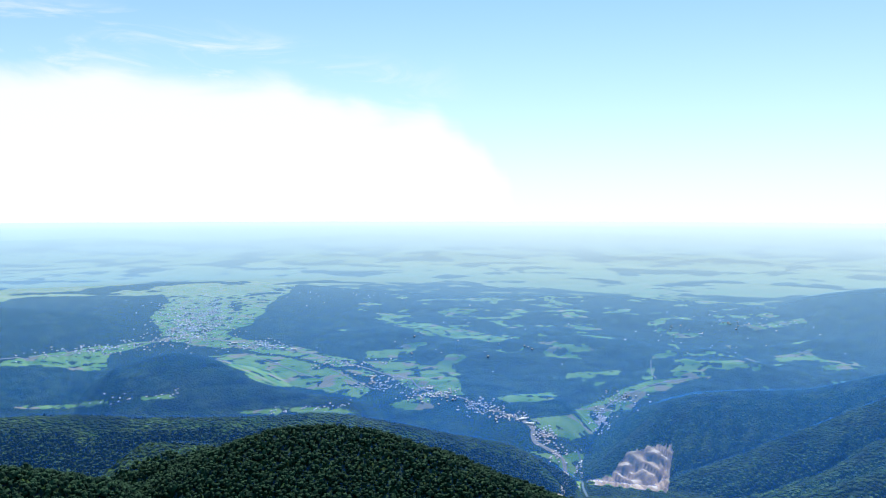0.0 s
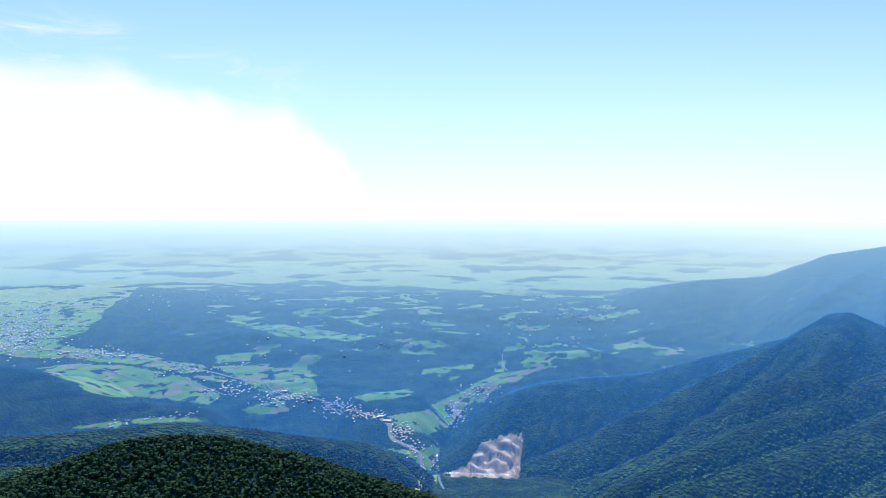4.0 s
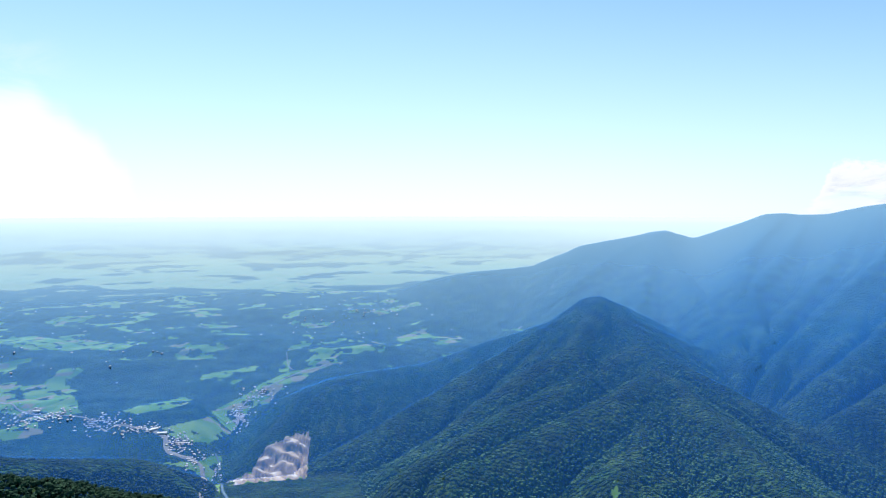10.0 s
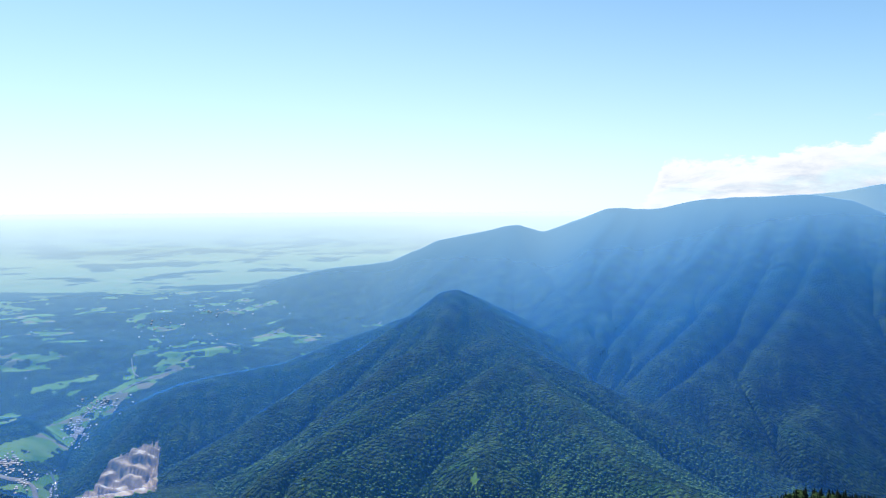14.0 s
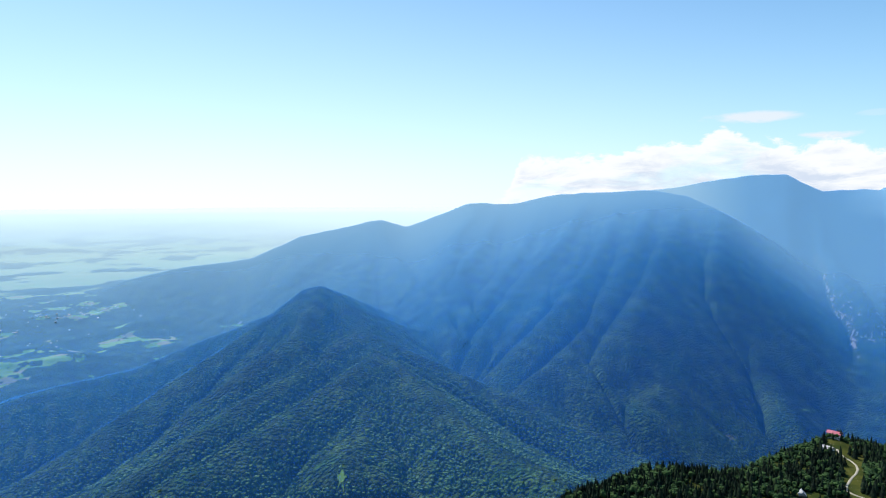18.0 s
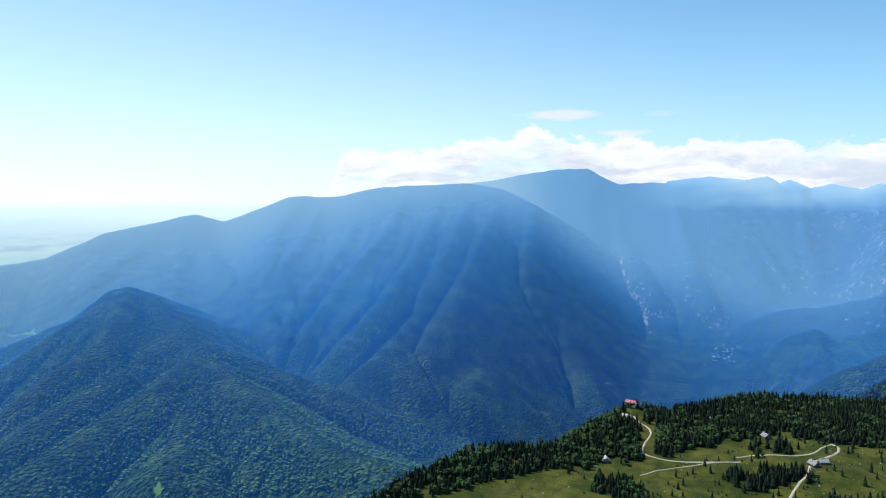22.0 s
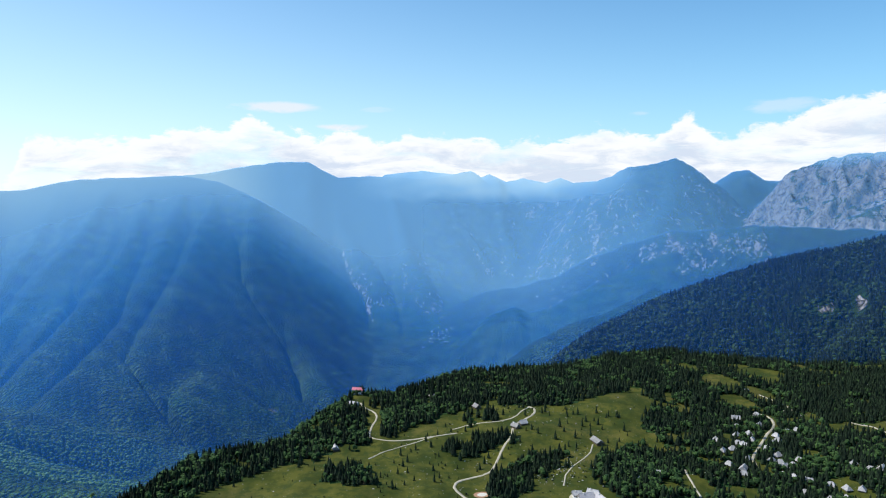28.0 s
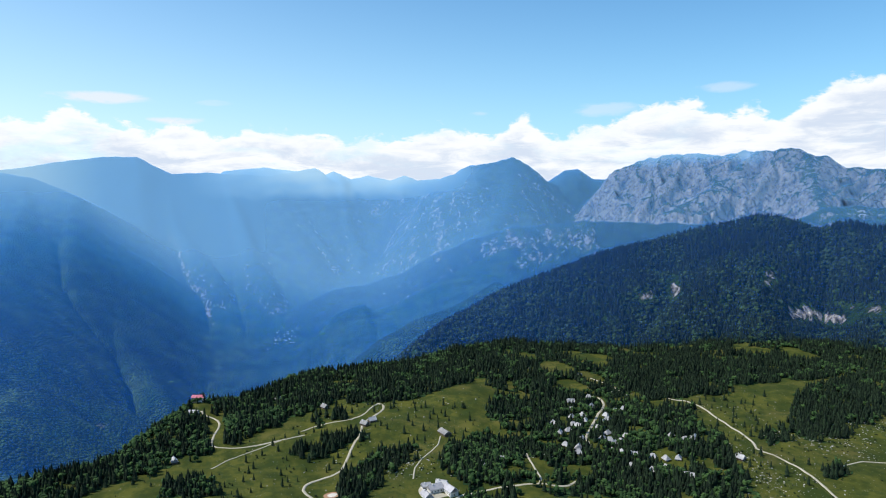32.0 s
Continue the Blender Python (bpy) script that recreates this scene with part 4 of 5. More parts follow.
def spread(z, reach):
    """The mean height of the land around each place."""
    for axis in (0, 1):
        sums = np.cumsum(np.concatenate([np.repeat(np.take(z, [0], axis), reach + 1, axis), z, np.repeat(np.take(z, [-1], axis), reach, axis)], axis), axis)
        z = (np.take(sums, np.arange(2 * reach + 1, sums.shape[axis]), axis) - np.take(sums, np.arange(0, sums.shape[axis] - 2 * reach - 1), axis)) / (2 * reach + 1)
    return z


# the haze sheet bridges the gullies up to the ribs, shaped to stay clear of shade
MEAN = spread(spread(spread(SMOOTH, 6), 6), 6)
BULGE = SMOOTH - MEAN


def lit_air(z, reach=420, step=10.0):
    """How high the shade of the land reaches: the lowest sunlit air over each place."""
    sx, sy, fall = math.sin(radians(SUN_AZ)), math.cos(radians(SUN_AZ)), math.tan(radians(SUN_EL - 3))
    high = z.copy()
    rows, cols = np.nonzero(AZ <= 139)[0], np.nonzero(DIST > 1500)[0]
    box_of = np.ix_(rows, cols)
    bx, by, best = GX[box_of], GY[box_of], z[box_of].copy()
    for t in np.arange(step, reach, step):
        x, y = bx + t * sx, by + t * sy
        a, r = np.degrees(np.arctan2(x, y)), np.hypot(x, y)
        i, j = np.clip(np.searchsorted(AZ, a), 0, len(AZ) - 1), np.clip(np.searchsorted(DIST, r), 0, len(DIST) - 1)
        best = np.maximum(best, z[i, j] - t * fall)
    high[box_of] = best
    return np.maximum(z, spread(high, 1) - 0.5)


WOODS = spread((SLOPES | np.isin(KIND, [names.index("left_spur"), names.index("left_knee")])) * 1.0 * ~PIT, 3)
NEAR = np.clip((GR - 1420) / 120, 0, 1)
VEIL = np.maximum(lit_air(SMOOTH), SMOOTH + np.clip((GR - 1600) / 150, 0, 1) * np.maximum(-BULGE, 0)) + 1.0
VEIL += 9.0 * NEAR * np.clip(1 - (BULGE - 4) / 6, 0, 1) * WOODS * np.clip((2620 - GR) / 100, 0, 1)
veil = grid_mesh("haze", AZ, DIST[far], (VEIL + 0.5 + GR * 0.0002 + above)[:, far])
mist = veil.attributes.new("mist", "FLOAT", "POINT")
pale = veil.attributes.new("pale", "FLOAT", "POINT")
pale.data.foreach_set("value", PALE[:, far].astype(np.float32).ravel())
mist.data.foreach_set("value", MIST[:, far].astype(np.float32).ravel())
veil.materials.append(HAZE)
# all normals of the sheet face the sun, so slopes never darken its haze colour
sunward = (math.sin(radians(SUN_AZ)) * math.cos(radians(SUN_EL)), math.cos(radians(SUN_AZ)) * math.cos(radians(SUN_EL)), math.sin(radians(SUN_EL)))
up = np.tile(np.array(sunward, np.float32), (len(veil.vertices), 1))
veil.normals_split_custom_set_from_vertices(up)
tagged(new("haze", veil), "tinted sheet over the far land that stands in for blue haze", "haze", kind="stuff")


def rest(x, y):
    """The ground's height at places on the plan."""
    x, y = np.asarray(x, float), np.asarray(y, float)
    a, r = np.degrees(np.arctan2(x, y)), np.hypot(x, y)
    i = np.clip(np.searchsorted(AZ, a) - 1, 0, len(AZ) - 2)
    j = np.clip(np.searchsorted(DIST, r) - 1, 0, len(DIST) - 2)
    u, v = (a - AZ[i]) / (AZ[i + 1] - AZ[i]), (r - DIST[j]) / (DIST[j + 1] - DIST[j])
    return EYE_Z + (GZ[i, j] * (1 - u) + GZ[i + 1, j] * u) * (1 - v) + (GZ[i, j + 1] * (1 - u) + GZ[i + 1, j + 1] * u) * v


def meet(az, el, nearest=1300.0):
    """Where the land lies at a bearing and a rise, no nearer than given."""
    i = int(np.clip(np.searchsorted(AZ, az), 0, len(AZ) - 1))
    seen = np.where(DIST > nearest, RISE[i], -90)
    j = int(np.argmax(seen >= el)) if (seen >= el).any() else len(DIST) - 1
    r = DIST[j]
    return r * math.sin(radians(az)), r * math.cos(radians(az)), float(GZ[i, j]) + EYE_Z


# ---- tools for things ----
def mesh_of(name, verts, faces, mats, which=None, smooth=False):
    used = sorted({i for f in faces for i in f})
    if len(used) < len(verts):
        to = {i: k for k, i in enumerate(used)}
        verts, faces = [verts[i] for i in used], [tuple(to[i] for i in f) for f in faces]
    me = bpy.data.meshes.new(name)
    me.from_pydata([tuple(v) for v in verts], [], [tuple(f) for f in faces])
    for m in mats:
        me.materials.append(m)
    if which is not None:
        me.polygons.foreach_set("material_index", which)
    if smooth:
        me.polygons.foreach_set("use_smooth", [True] * len(me.polygons))
    me.update()
    return me


def part(name, me, parent, label=""):
    ob = new(name, me)
    ob.parent = parent
    if label:
        ob["label"] = label
    return ob


def scatter(name, label, category, templates, places, mats, smooth=False):
    """Many copies of a few small shapes, joined: templates are (verts, faces, slots), places rows of x, y, z, size, height, turn, which."""
    verts, faces, slots, base = [], [], [], 0
    places = np.asarray(places, float)
    for k, (v, f, s) in enumerate(templates):
        rows = places[places[:, 6].astype(int) == k]
        if not len(rows):
            continue
        v = np.asarray(v, float)
        c, n = np.cos(rows[:, 5])[:, None], np.sin(rows[:, 5])[:, None]
        x, y = v[None, :, 0] * rows[:, 3:4], v[None, :, 1] * rows[:, 3:4]
        co = np.stack([x * c - y * n + rows[:, 0:1], x * n + y * c + rows[:, 1:2], v[None, :, 2] * rows[:, 4:5] + rows[:, 2:3]], -1)
        verts.append(co.reshape(-1, 3))
        tri = np.asarray(f)[None] + (base + np.arange(len(rows)) * len(v))[:, None, None]
        faces.append(tri.reshape(-1, 3))
        slots.append(np.tile(np.asarray(s), len(rows)))
        base += len(rows) * len(v)
    verts, faces, slots = np.concatenate(verts), np.concatenate(faces), np.concatenate(slots)
    me = bpy.data.meshes.new(name)
    me.vertices.add(len(verts))
    me.vertices.foreach_set("co", verts.astype(np.float32).ravel())
    me.loops.add(faces.size)
    me.loops.foreach_set("vertex_index", faces.astype(np.int32).ravel())
    me.polygons.add(len(faces))
    me.polygons.foreach_set("loop_start", np.arange(0, faces.size, 3, dtype=np.int32))
    me.polygons.foreach_set("material_index", slots.astype(np.int32))
    me.polygons.foreach_set("use_smooth", np.full(len(faces), smooth))
    me.update(calc_edges=True)
    for m in mats:
        me.materials.append(m)
    return tagged(new(name, me), label, category, kind="stuff")


def fir_shape(rng, tiers=5, sides=8, wide=0.2):
    """A spruce one metre high: a tapering trunk under drooping, ragged tiers."""
    v, f, s = [], [], []
    for k in range(5):
        a = k * 2 * math.pi / 5
        v += [(0.018 * math.cos(a), 0.018 * math.sin(a), -0.06), (0.012 * math.cos(a), 0.012 * math.sin(a), 0.3)]
    for k in range(5):
        i, j = 2 * k, 2 * ((k + 1) % 5)
        f += [(i, j, i + 1), (j, j + 1, i + 1)]
    s += [1] * 10
    for t in range(tiers):
        low = 0.07 + 0.78 * t / tiers
        top = min(1.0, low + 0.42 - 0.03 * t) if t < tiers - 1 else 1.0
        spread = wide * (1 - t / tiers) ** 0.85 + 0.02
        b = len(v)
        v += [(rng.uniform(-0.01, 0.01), rng.uniform(-0.01, 0.01), top), (0, 0, low + 0.06)]
        for k in range(sides):
            a = (k + 0.5 * (t % 2) + rng.uniform(-0.2, 0.2)) * 2 * math.pi / sides
            q = spread * (rng.uniform(0.85, 1.15) if k % 2 else rng.uniform(0.6, 0.85))
            v.append((q * math.cos(a), q * math.sin(a), low + (rng.uniform(-0.03, 0.0) if k % 2 else rng.uniform(0.02, 0.05))))
        for k in range(sides):
            i, j = b + 2 + k, b + 2 + (k + 1) % sides
            f += [(b, i, j), (b + 1, j, i)]
        s += [0] * (2 * sides)
    return v, f, s


def crown_shape(rng, lumps=1, seed=0):
    """A leafy crown one metre high on a short stem: several uneven clumps of foliage."""
    v, f = [], []
    for k in range(lumps if lumps > 1 else 1):
        bm = bmesh.new()
        bmesh.ops.create_icosphere(bm, subdivisions=1, radius=0.5)
        a = rng.uniform(0, 6.28)
        size = rng.uniform(0.42, 0.68) if lumps > 1 else 1.0
        off = Vector((0.27 * math.cos(a), 0.27 * math.sin(a), rng.uniform(-0.2, 0.32))) if lumps > 1 and k else Vector((0, 0, 0.1))
        for p in bm.verts:
            n = noise.noise(p.co * 3.1 + Vector((seed * 3.7, 1.3 + k, seed))) * 0.6 + rng.uniform(-0.12, 0.12)
            p.co *= size * (1 + n)
            p.co += off
            p.co.z = p.co.z * 0.9 + 0.5
        b = len(v)
        v += [tuple(p.co) for p in bm.verts]
        f += [tuple(b + p.index for p in q.verts) for q in bm.faces]
        bm.free()
    if lumps == 1:
        return v, f, [0] * len(f)
    b = len(v)
    for k in range(4):
        a = k * math.pi / 2
        v += [(0.05 * math.cos(a), 0.05 * math.sin(a), -0.25), (0.04 * math.cos(a), 0.04 * math.sin(a), 0.35)]
    s = [0] * len(f)
    for k in range(4):
        i, j = b + 2 * k, b + 2 * ((k + 1) % 4)
        f += [(i, j, i + 1), (j, j + 1, i + 1)]
    return v, f, s + [1] * 8


def stone_shape(rng, seed):
    bm = bmesh.new()
    bmesh.ops.create_icosphere(bm, subdivisions=1, radius=0.5)
    for p in bm.verts:
        p.co *= 0.8 + 0.9 * abs(noise.noise(p.co * 2.3 + Vector((seed, 5.1, 0))))
        p.co.z = max(p.co.z, -0.2) * 0.8
    v, f = [tuple(p.co) for p in bm.verts], [tuple(p.index for p in q.verts) for q in bm.faces]
    bm.free()
    return v, f, [0] * len(f)


def smooth_line(points, step):
    """A rounded line through places on the plan, in even steps."""
    p = np.array(points, float)
    for _ in range(1):
        q, r = p[:-1] * 0.75 + p[1:] * 0.25, p[:-1] * 0.25 + p[1:] * 0.75
        p = np.concatenate([p[:1], np.stack([q, r], 1).reshape(-1, 2), p[-1:]])
    run = np.concatenate([[0], np.cumsum(np.hypot(*np.diff(p, axis=0).T))])
    at = np.linspace(0, run[-1], max(3, int(run[-1] / step)))
    return np.stack([np.interp(at, run, p[:, k]) for k in (0, 1)], -1)


def ribbon(name, label, category, points, wide, mat, lift=0.35, step=5.0):
    """A track of a given width laid over the ground, with ragged verges and a slight crown."""
    line = smooth_line(points, step)
    d = np.gradient(line, axis=0)
    d /= np.hypot(d[:, 0], d[:, 1])[:, None] + 1e-9
    side = np.stack([d[:, 1], -d[:, 0]], -1)
    rows = []
    for k, (off, up) in enumerate(((-0.62, -0.5), (-0.5, 0.0), (0.0, 0.08), (0.5, 0.0), (0.62, -0.5))):
        q = line + side * (wide * (off + 0.1 * rough(line[:, 0] / 9 + k, line[:, 1] / 9, 2, 50 + k)))[:, None]
        rows.append(np.column_stack([q, rest(q[:, 0], q[:, 1]) + lift + up]))
    n = len(line)
    verts = np.concatenate(rows)
    faces = [(k * n + i, k * n + i + 1, (k + 1) * n + i + 1, (k + 1) * n + i) for k in range(4) for i in range(n - 1)]
    return tagged(new(name, mesh_of(name, verts, faces, [mat], smooth=True)), label, category, kind="structure")


def box(x0, x1, y0, y1, z0, z1):
    v = [(x, y, z) for z in (z0, z1) for x, y in ((x0, y0), (x1, y0), (x1, y1), (x0, y1))]
    return v, [(3, 2, 1, 0), (4, 5, 6, 7), (0, 1, 5, 4), (1, 2, 6, 5), (2, 3, 7, 6), (3, 0, 4, 7)]


def joined(*solids):
    v, f = [], []
    for a, b in solids:
        f += [tuple(i + len(v) for i in q) for q in b]
        v += a
    return v, f


def gable(long, wide, eaves, ridge, over=0.6, thick=0.3, hip=0.0):
    """A pitched roof slab with overhang; hip pulls the ridge's ends in."""
    a, b, h = long / 2 + over, wide / 2 + over, hip
    low = eaves - over * (ridge - eaves) / (wide / 2)
    v = []
    for d in (0, thick):
        v += [(-a, -b, low + d), (a, -b, low + d), (a, b, low + d), (-a, b, low + d), (-a + h, 0, ridge + d), (a - h, 0, ridge + d)]
    f = [(6, 7, 11, 10), (8, 9, 10, 11), (0, 4, 5, 1), (2, 5, 4, 3), (0, 1, 7, 6), (1, 2, 8, 7), (2, 3, 9, 8), (3, 0, 6, 9)]
    f += [(7, 8, 11), (9, 6, 10), (1, 5, 2), (3, 4, 0)]
    return v, f


def gabled_walls(long, wide, eaves, ridge, sunk=1.2):
    a, b = long / 2, wide / 2
    v = [(-a, -b, -sunk), (a, -b, -sunk), (a, b, -sunk), (-a, b, -sunk), (-a, -b, eaves), (a, -b, eaves), (a, b, eaves), (-a, b, eaves), (-a, 0, ridge), (a, 0, ridge)]
    return v, [(3, 2, 1, 0), (0, 1, 5, 4), (2, 3, 7, 6), (1, 2, 6, 9, 5), (3, 0, 4, 8, 7), (4, 5, 9, 8), (6, 7, 8, 9)]


def building(name, label, category, long, wide, eaves, ridge, wall, roof, windows=0, hip=0.0, chimney=False, door=True):
    """A house on its own base: walls, roof slab, windows with frames, door, chimney."""
    root = tagged(new(name), label, category)
    part("walls", mesh_of("walls", *(gabled_walls(long, wide, eaves, ridge - 0.1) if not hip else box(-long / 2, long / 2, -wide / 2, wide / 2, -1.2, eaves)), [wall]), root)
    part("roof", mesh_of("roof", *gable(long, wide, eaves, ridge, 0.8, 0.25, hip), [roof]), root)
    part("ridge_cap", mesh_of("ridge_cap", *box(-long / 2 - 0.7 + hip, long / 2 + 0.7 - hip, -0.2, 0.2, ridge + 0.2, ridge + 0.42), [roof]), root)
    for k in range(windows):
        x = -long / 2 + long * (k + 0.5) / windows
        for y, sign in ((-wide / 2, -1), (wide / 2, 1)):
            w = part("window", mesh_of("window", *box(x - 0.55, x + 0.55, y - 0.06, y + 0.06, 1.0, 2.3), [BOARD]), root)
            part("pane", mesh_of("pane", *box(x - 0.45, x + 0.45, y + sign * 0.02 - 0.06, y + sign * 0.02 + 0.06, 1.1, 2.2), [GLASS]), w)
    if door:
        part("door", mesh_of("door", *box(-long / 2 - 0.07, -long / 2 + 0.05, -0.5, 0.5, 0.0, 2.0), [BOARD]), root)
    if chimney:
        part("chimney", mesh_of("chimney", *joined(box(long * 0.2, long * 0.2 + 0.7, 0.6, 1.3, eaves, ridge + 1.0), box(long * 0.2 - 0.1, long * 0.2 + 0.8, 0.5, 1.4, ridge + 1.0, ridge + 1.15)), [RENDERED]), root)
    return root


def put(ob, x, y, turn, lift=0.0):
    ob.matrix_basis = pose(x, y, float(rest(x, y)) + lift, 0, 0, turn)
    return ob


# ---- near woods, and the lowland's roads and houses ----
gen = np.random.default_rng(3)
a, r = gen.uniform(-38, 11, 18000), gen.uniform(960, 1400, 18000)
x, y = r * np.sin(np.radians(a)), r * np.cos(np.radians(a))
cell, ok = set(), []
for k in range(len(x)):
    c = (int(x[k] // 6), int(y[k] // 6))
    ok.append(c not in cell)
    cell.add(c)
ok = np.array(ok)
x, y, a, r = x[ok], y[ok], a[ok], r[ok]
z = rest(x, y)
keep = np.degrees(np.arctan2(z - EYE_Z, r)) > -24.5
x, y, z = x[keep], y[keep], z[keep]
rng = random.Random(4)
CROWNS = [crown_shape(rng, 4, 10 + k) for k in range(4)]
size = gen.uniform(6.5, 11, x.shape)
scatter("beech_wood", "dense dark green beech wood on the near hill", "forest", CROWNS, np.column_stack([x, y, z - 1.0, size, size * gen.uniform(0.95, 1.35, x.shape), gen.uniform(0, 6.3, x.shape), gen.integers(0, 4, x.shape)]), [DOME_BEECH, BARK])

a, r = gen.uniform(96, 138, 22000), gen.uniform(1380, 1920, 22000)
x, y = r * np.sin(np.radians(a)), r * np.cos(np.radians(a))
i, j = np.clip(np.searchsorted(AZ, a), 0, len(AZ) - 1), np.clip(np.searchsorted(DIST, r), 0, len(DIST) - 1)
keep = (KIND[i, j] == [q[0] for q in RIDGES].index("dark_hill")) & (ROCK[i, j] < 0.5)
x, y = x[keep], y[keep]
z = rest(x, y)
LOW_FIRS = [fir_shape(rng, 3, 6, 0.24), fir_shape(rng, 3, 6, 0.28)]
LOW_CROWNS = [crown_shape(rng, 1, 20 + k) for k in range(2)]
# fewer pale beeches to the right: the hill's cloud shade put into the mix
leafy = gen.uniform(0, 1, x.shape) + 0.8 * rough(x / 140, y / 140, 2, 12) < np.interp(np.degrees(np.arctan2(x, y)), [102, 114], [0.6, 0.25])
high = gen.uniform(9, 16, x.shape)
rows = np.column_stack([x, y, z - 1, high, high, gen.uniform(0, 6.3, x.shape), gen.integers(0, 2, x.shape)])
scatter("spruce_hillside", "dark spruce forest on the hill behind the pasture", "forest", LOW_FIRS, rows[~leafy], [HILL_FIR, BARK])
rows[:, 3:5] *= 0.62
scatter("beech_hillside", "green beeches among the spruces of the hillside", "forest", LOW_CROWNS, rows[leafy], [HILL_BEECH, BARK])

# beeches of the pyramid hill and the quarry's spur
gx, gy = np.meshgrid(np.arange(300, 2300, 6.6), np.arange(600, 2520, 6.6))
x, y = (gx + gen.uniform(-3.4, 3.4, gx.shape)).ravel(), (gy + gen.uniform(-3.4, 3.4, gx.shape)).ravel()
a, r = np.degrees(np.arctan2(x, y)), np.hypot(x, y)
x, y, a, r = (q[(r > 1560) & (r < 2560) & (a > 11) & (a < 66)] for q in (x, y, a, r))
i, j = np.clip(np.searchsorted(AZ, a), 0, len(AZ) - 1), np.clip(np.searchsorted(DIST, r), 0, len(DIST) - 1)
z = rest(x, y)
keep = SLOPES[i, j] & ~PIT[i, j] & (BULGE[i, j] < 3) & (WOODS[i, j] > 0.9) & (wood[i, j] > 0.6) & (np.degrees(np.arctan2(z - EYE_Z, r)) > -23.5) & (gen.uniform(0, 1, x.shape) < 0.9)
x, y, z, r = x[keep], y[keep], z[keep], r[keep]
size = gen.uniform(6.0, 10.5, x.shape) * np.interp(r, [1500, 2500], [0.92, 0.68])
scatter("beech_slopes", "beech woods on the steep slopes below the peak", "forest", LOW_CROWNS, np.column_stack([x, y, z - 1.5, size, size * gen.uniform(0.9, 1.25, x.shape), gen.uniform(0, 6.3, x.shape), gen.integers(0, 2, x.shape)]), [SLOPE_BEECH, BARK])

gx, gy = np.meshgrid(np.arange(-1250, 420, 7.0), np.arange(950, 2000, 7.0))
x, y = (gx + gen.uniform(-3.2, 3.2, gx.shape)).ravel(), (gy + gen.uniform(-3.2, 3.2, gx.shape)).ravel()
a, r = np.degrees(np.arctan2(x, y)), np.hypot(x, y)
x, y, a, r = (q[(r > 1380) & (r < 1980) & (a > -38) & (a < 11)] for q in (x, y, a, r))
i, j = np.clip(np.searchsorted(AZ, a), 0, len(AZ) - 1), np.clip(np.searchsorted(DIST, r), 0, len(DIST) - 1)
z = rest(x, y)
keep = np.isin(KIND[i, j], [names.index("left_spur"), names.index("left_knee")]) & (wood[i, j] > 0.6) & (BULGE[i, j] < 4) & (WOODS[i, j] > 0.8) & (np.degrees(np.arctan2(z - EYE_Z, r)) > -23.0)
x, y, z = x[keep], y[keep], z[keep]
size = gen.uniform(6.0, 9.5, x.shape) * 0.88
scatter("beech_spur", "dark beech woods on the long spur", "forest", LOW_CROWNS, np.column_stack([x, y, z - 1.5, size, size * gen.uniform(0.9, 1.25, x.shape), gen.uniform(0, 6.3, x.shape), gen.integers(0, 2, x.shape)]), [DOME_BEECH, BARK])


def shrink(r):
    """How much smaller things stand at a distance, where the land is drawn together."""
    return float(r / (true_range(r) * 1000)) if r > 1000 else 1.0


def low_road(name, label, category, line, wide, mat):
    pts = [meet(*q) for q in line]
    s = shrink(math.hypot(pts[0][0], pts[0][1]))
    ribbon(name, label, category, [p[:2] for p in pts], wide * s, mat, 1.4, 14.0)


low_road("valley_road", "pale road along the valley floor", "road", [(9.68, -22.4), (10.13, -21.5), (10.25, -20.6), (10.25, -19.9), (9.41, -19.2), (8.35, -18.8), (7.56, -18.4), (7.42, -17.8), (7.55, -17.4), (6.62, -16.8)], 13, GRAVEL)
low_road("valley_road", "pale road through the villages", "road", [(6.62, -16.8), (4.98, -16.4), (2.64, -15.5), (0.29, -14.9), (-2.06, -14.4), (-3.0, -13.5), (-4.4, -13.3), (-6.7, -12.6), (-8.6, -12.1), (-12.2, -11.0), (-17.4, -10.1), (-20.3, -9.7)], 8, GRAVEL)
low_road("valley_road", "pale road west of the town", "road", [(-20.3, -9.7), (-22.4, -9.8), (-25.5, -10.0), (-29.2, -10.3), (-33, -10.3)], 10, GRAVEL)
low_road("side_road", "lane up the side valley", "road", [(12.8, -17.1), (12.87, -16.0), (13.66, -15.1), (15.4, -14.15), (17.1, -13.4), (19.9, -12.8)], 7, GRAVEL)
low_road("side_road", "lane to a farm", "road", [(16.76, -11.7), (16.78, -12.5), (17.2, -13.0)], 6, GRAVEL)
low_road("field_road", "straight farm road through the fields", "road", [(-16.1, -11.1), (-13.1, -12.3), (-10.4, -13.4)], 7, GRAVEL)
low_road("field_road", "straight farm road between plots", "road", [(-9.25, -12.7), (-6.7, -13.9), (-5.8, -14.4)], 7, GRAVEL)
low_road("river", "narrow tree-lined river on the valley floor", "river", [(11.96, -22.2), (11.5, -21.4), (11.26, -20.6), (11.48, -19.7), (11.1, -18.9)], 7, WATER)

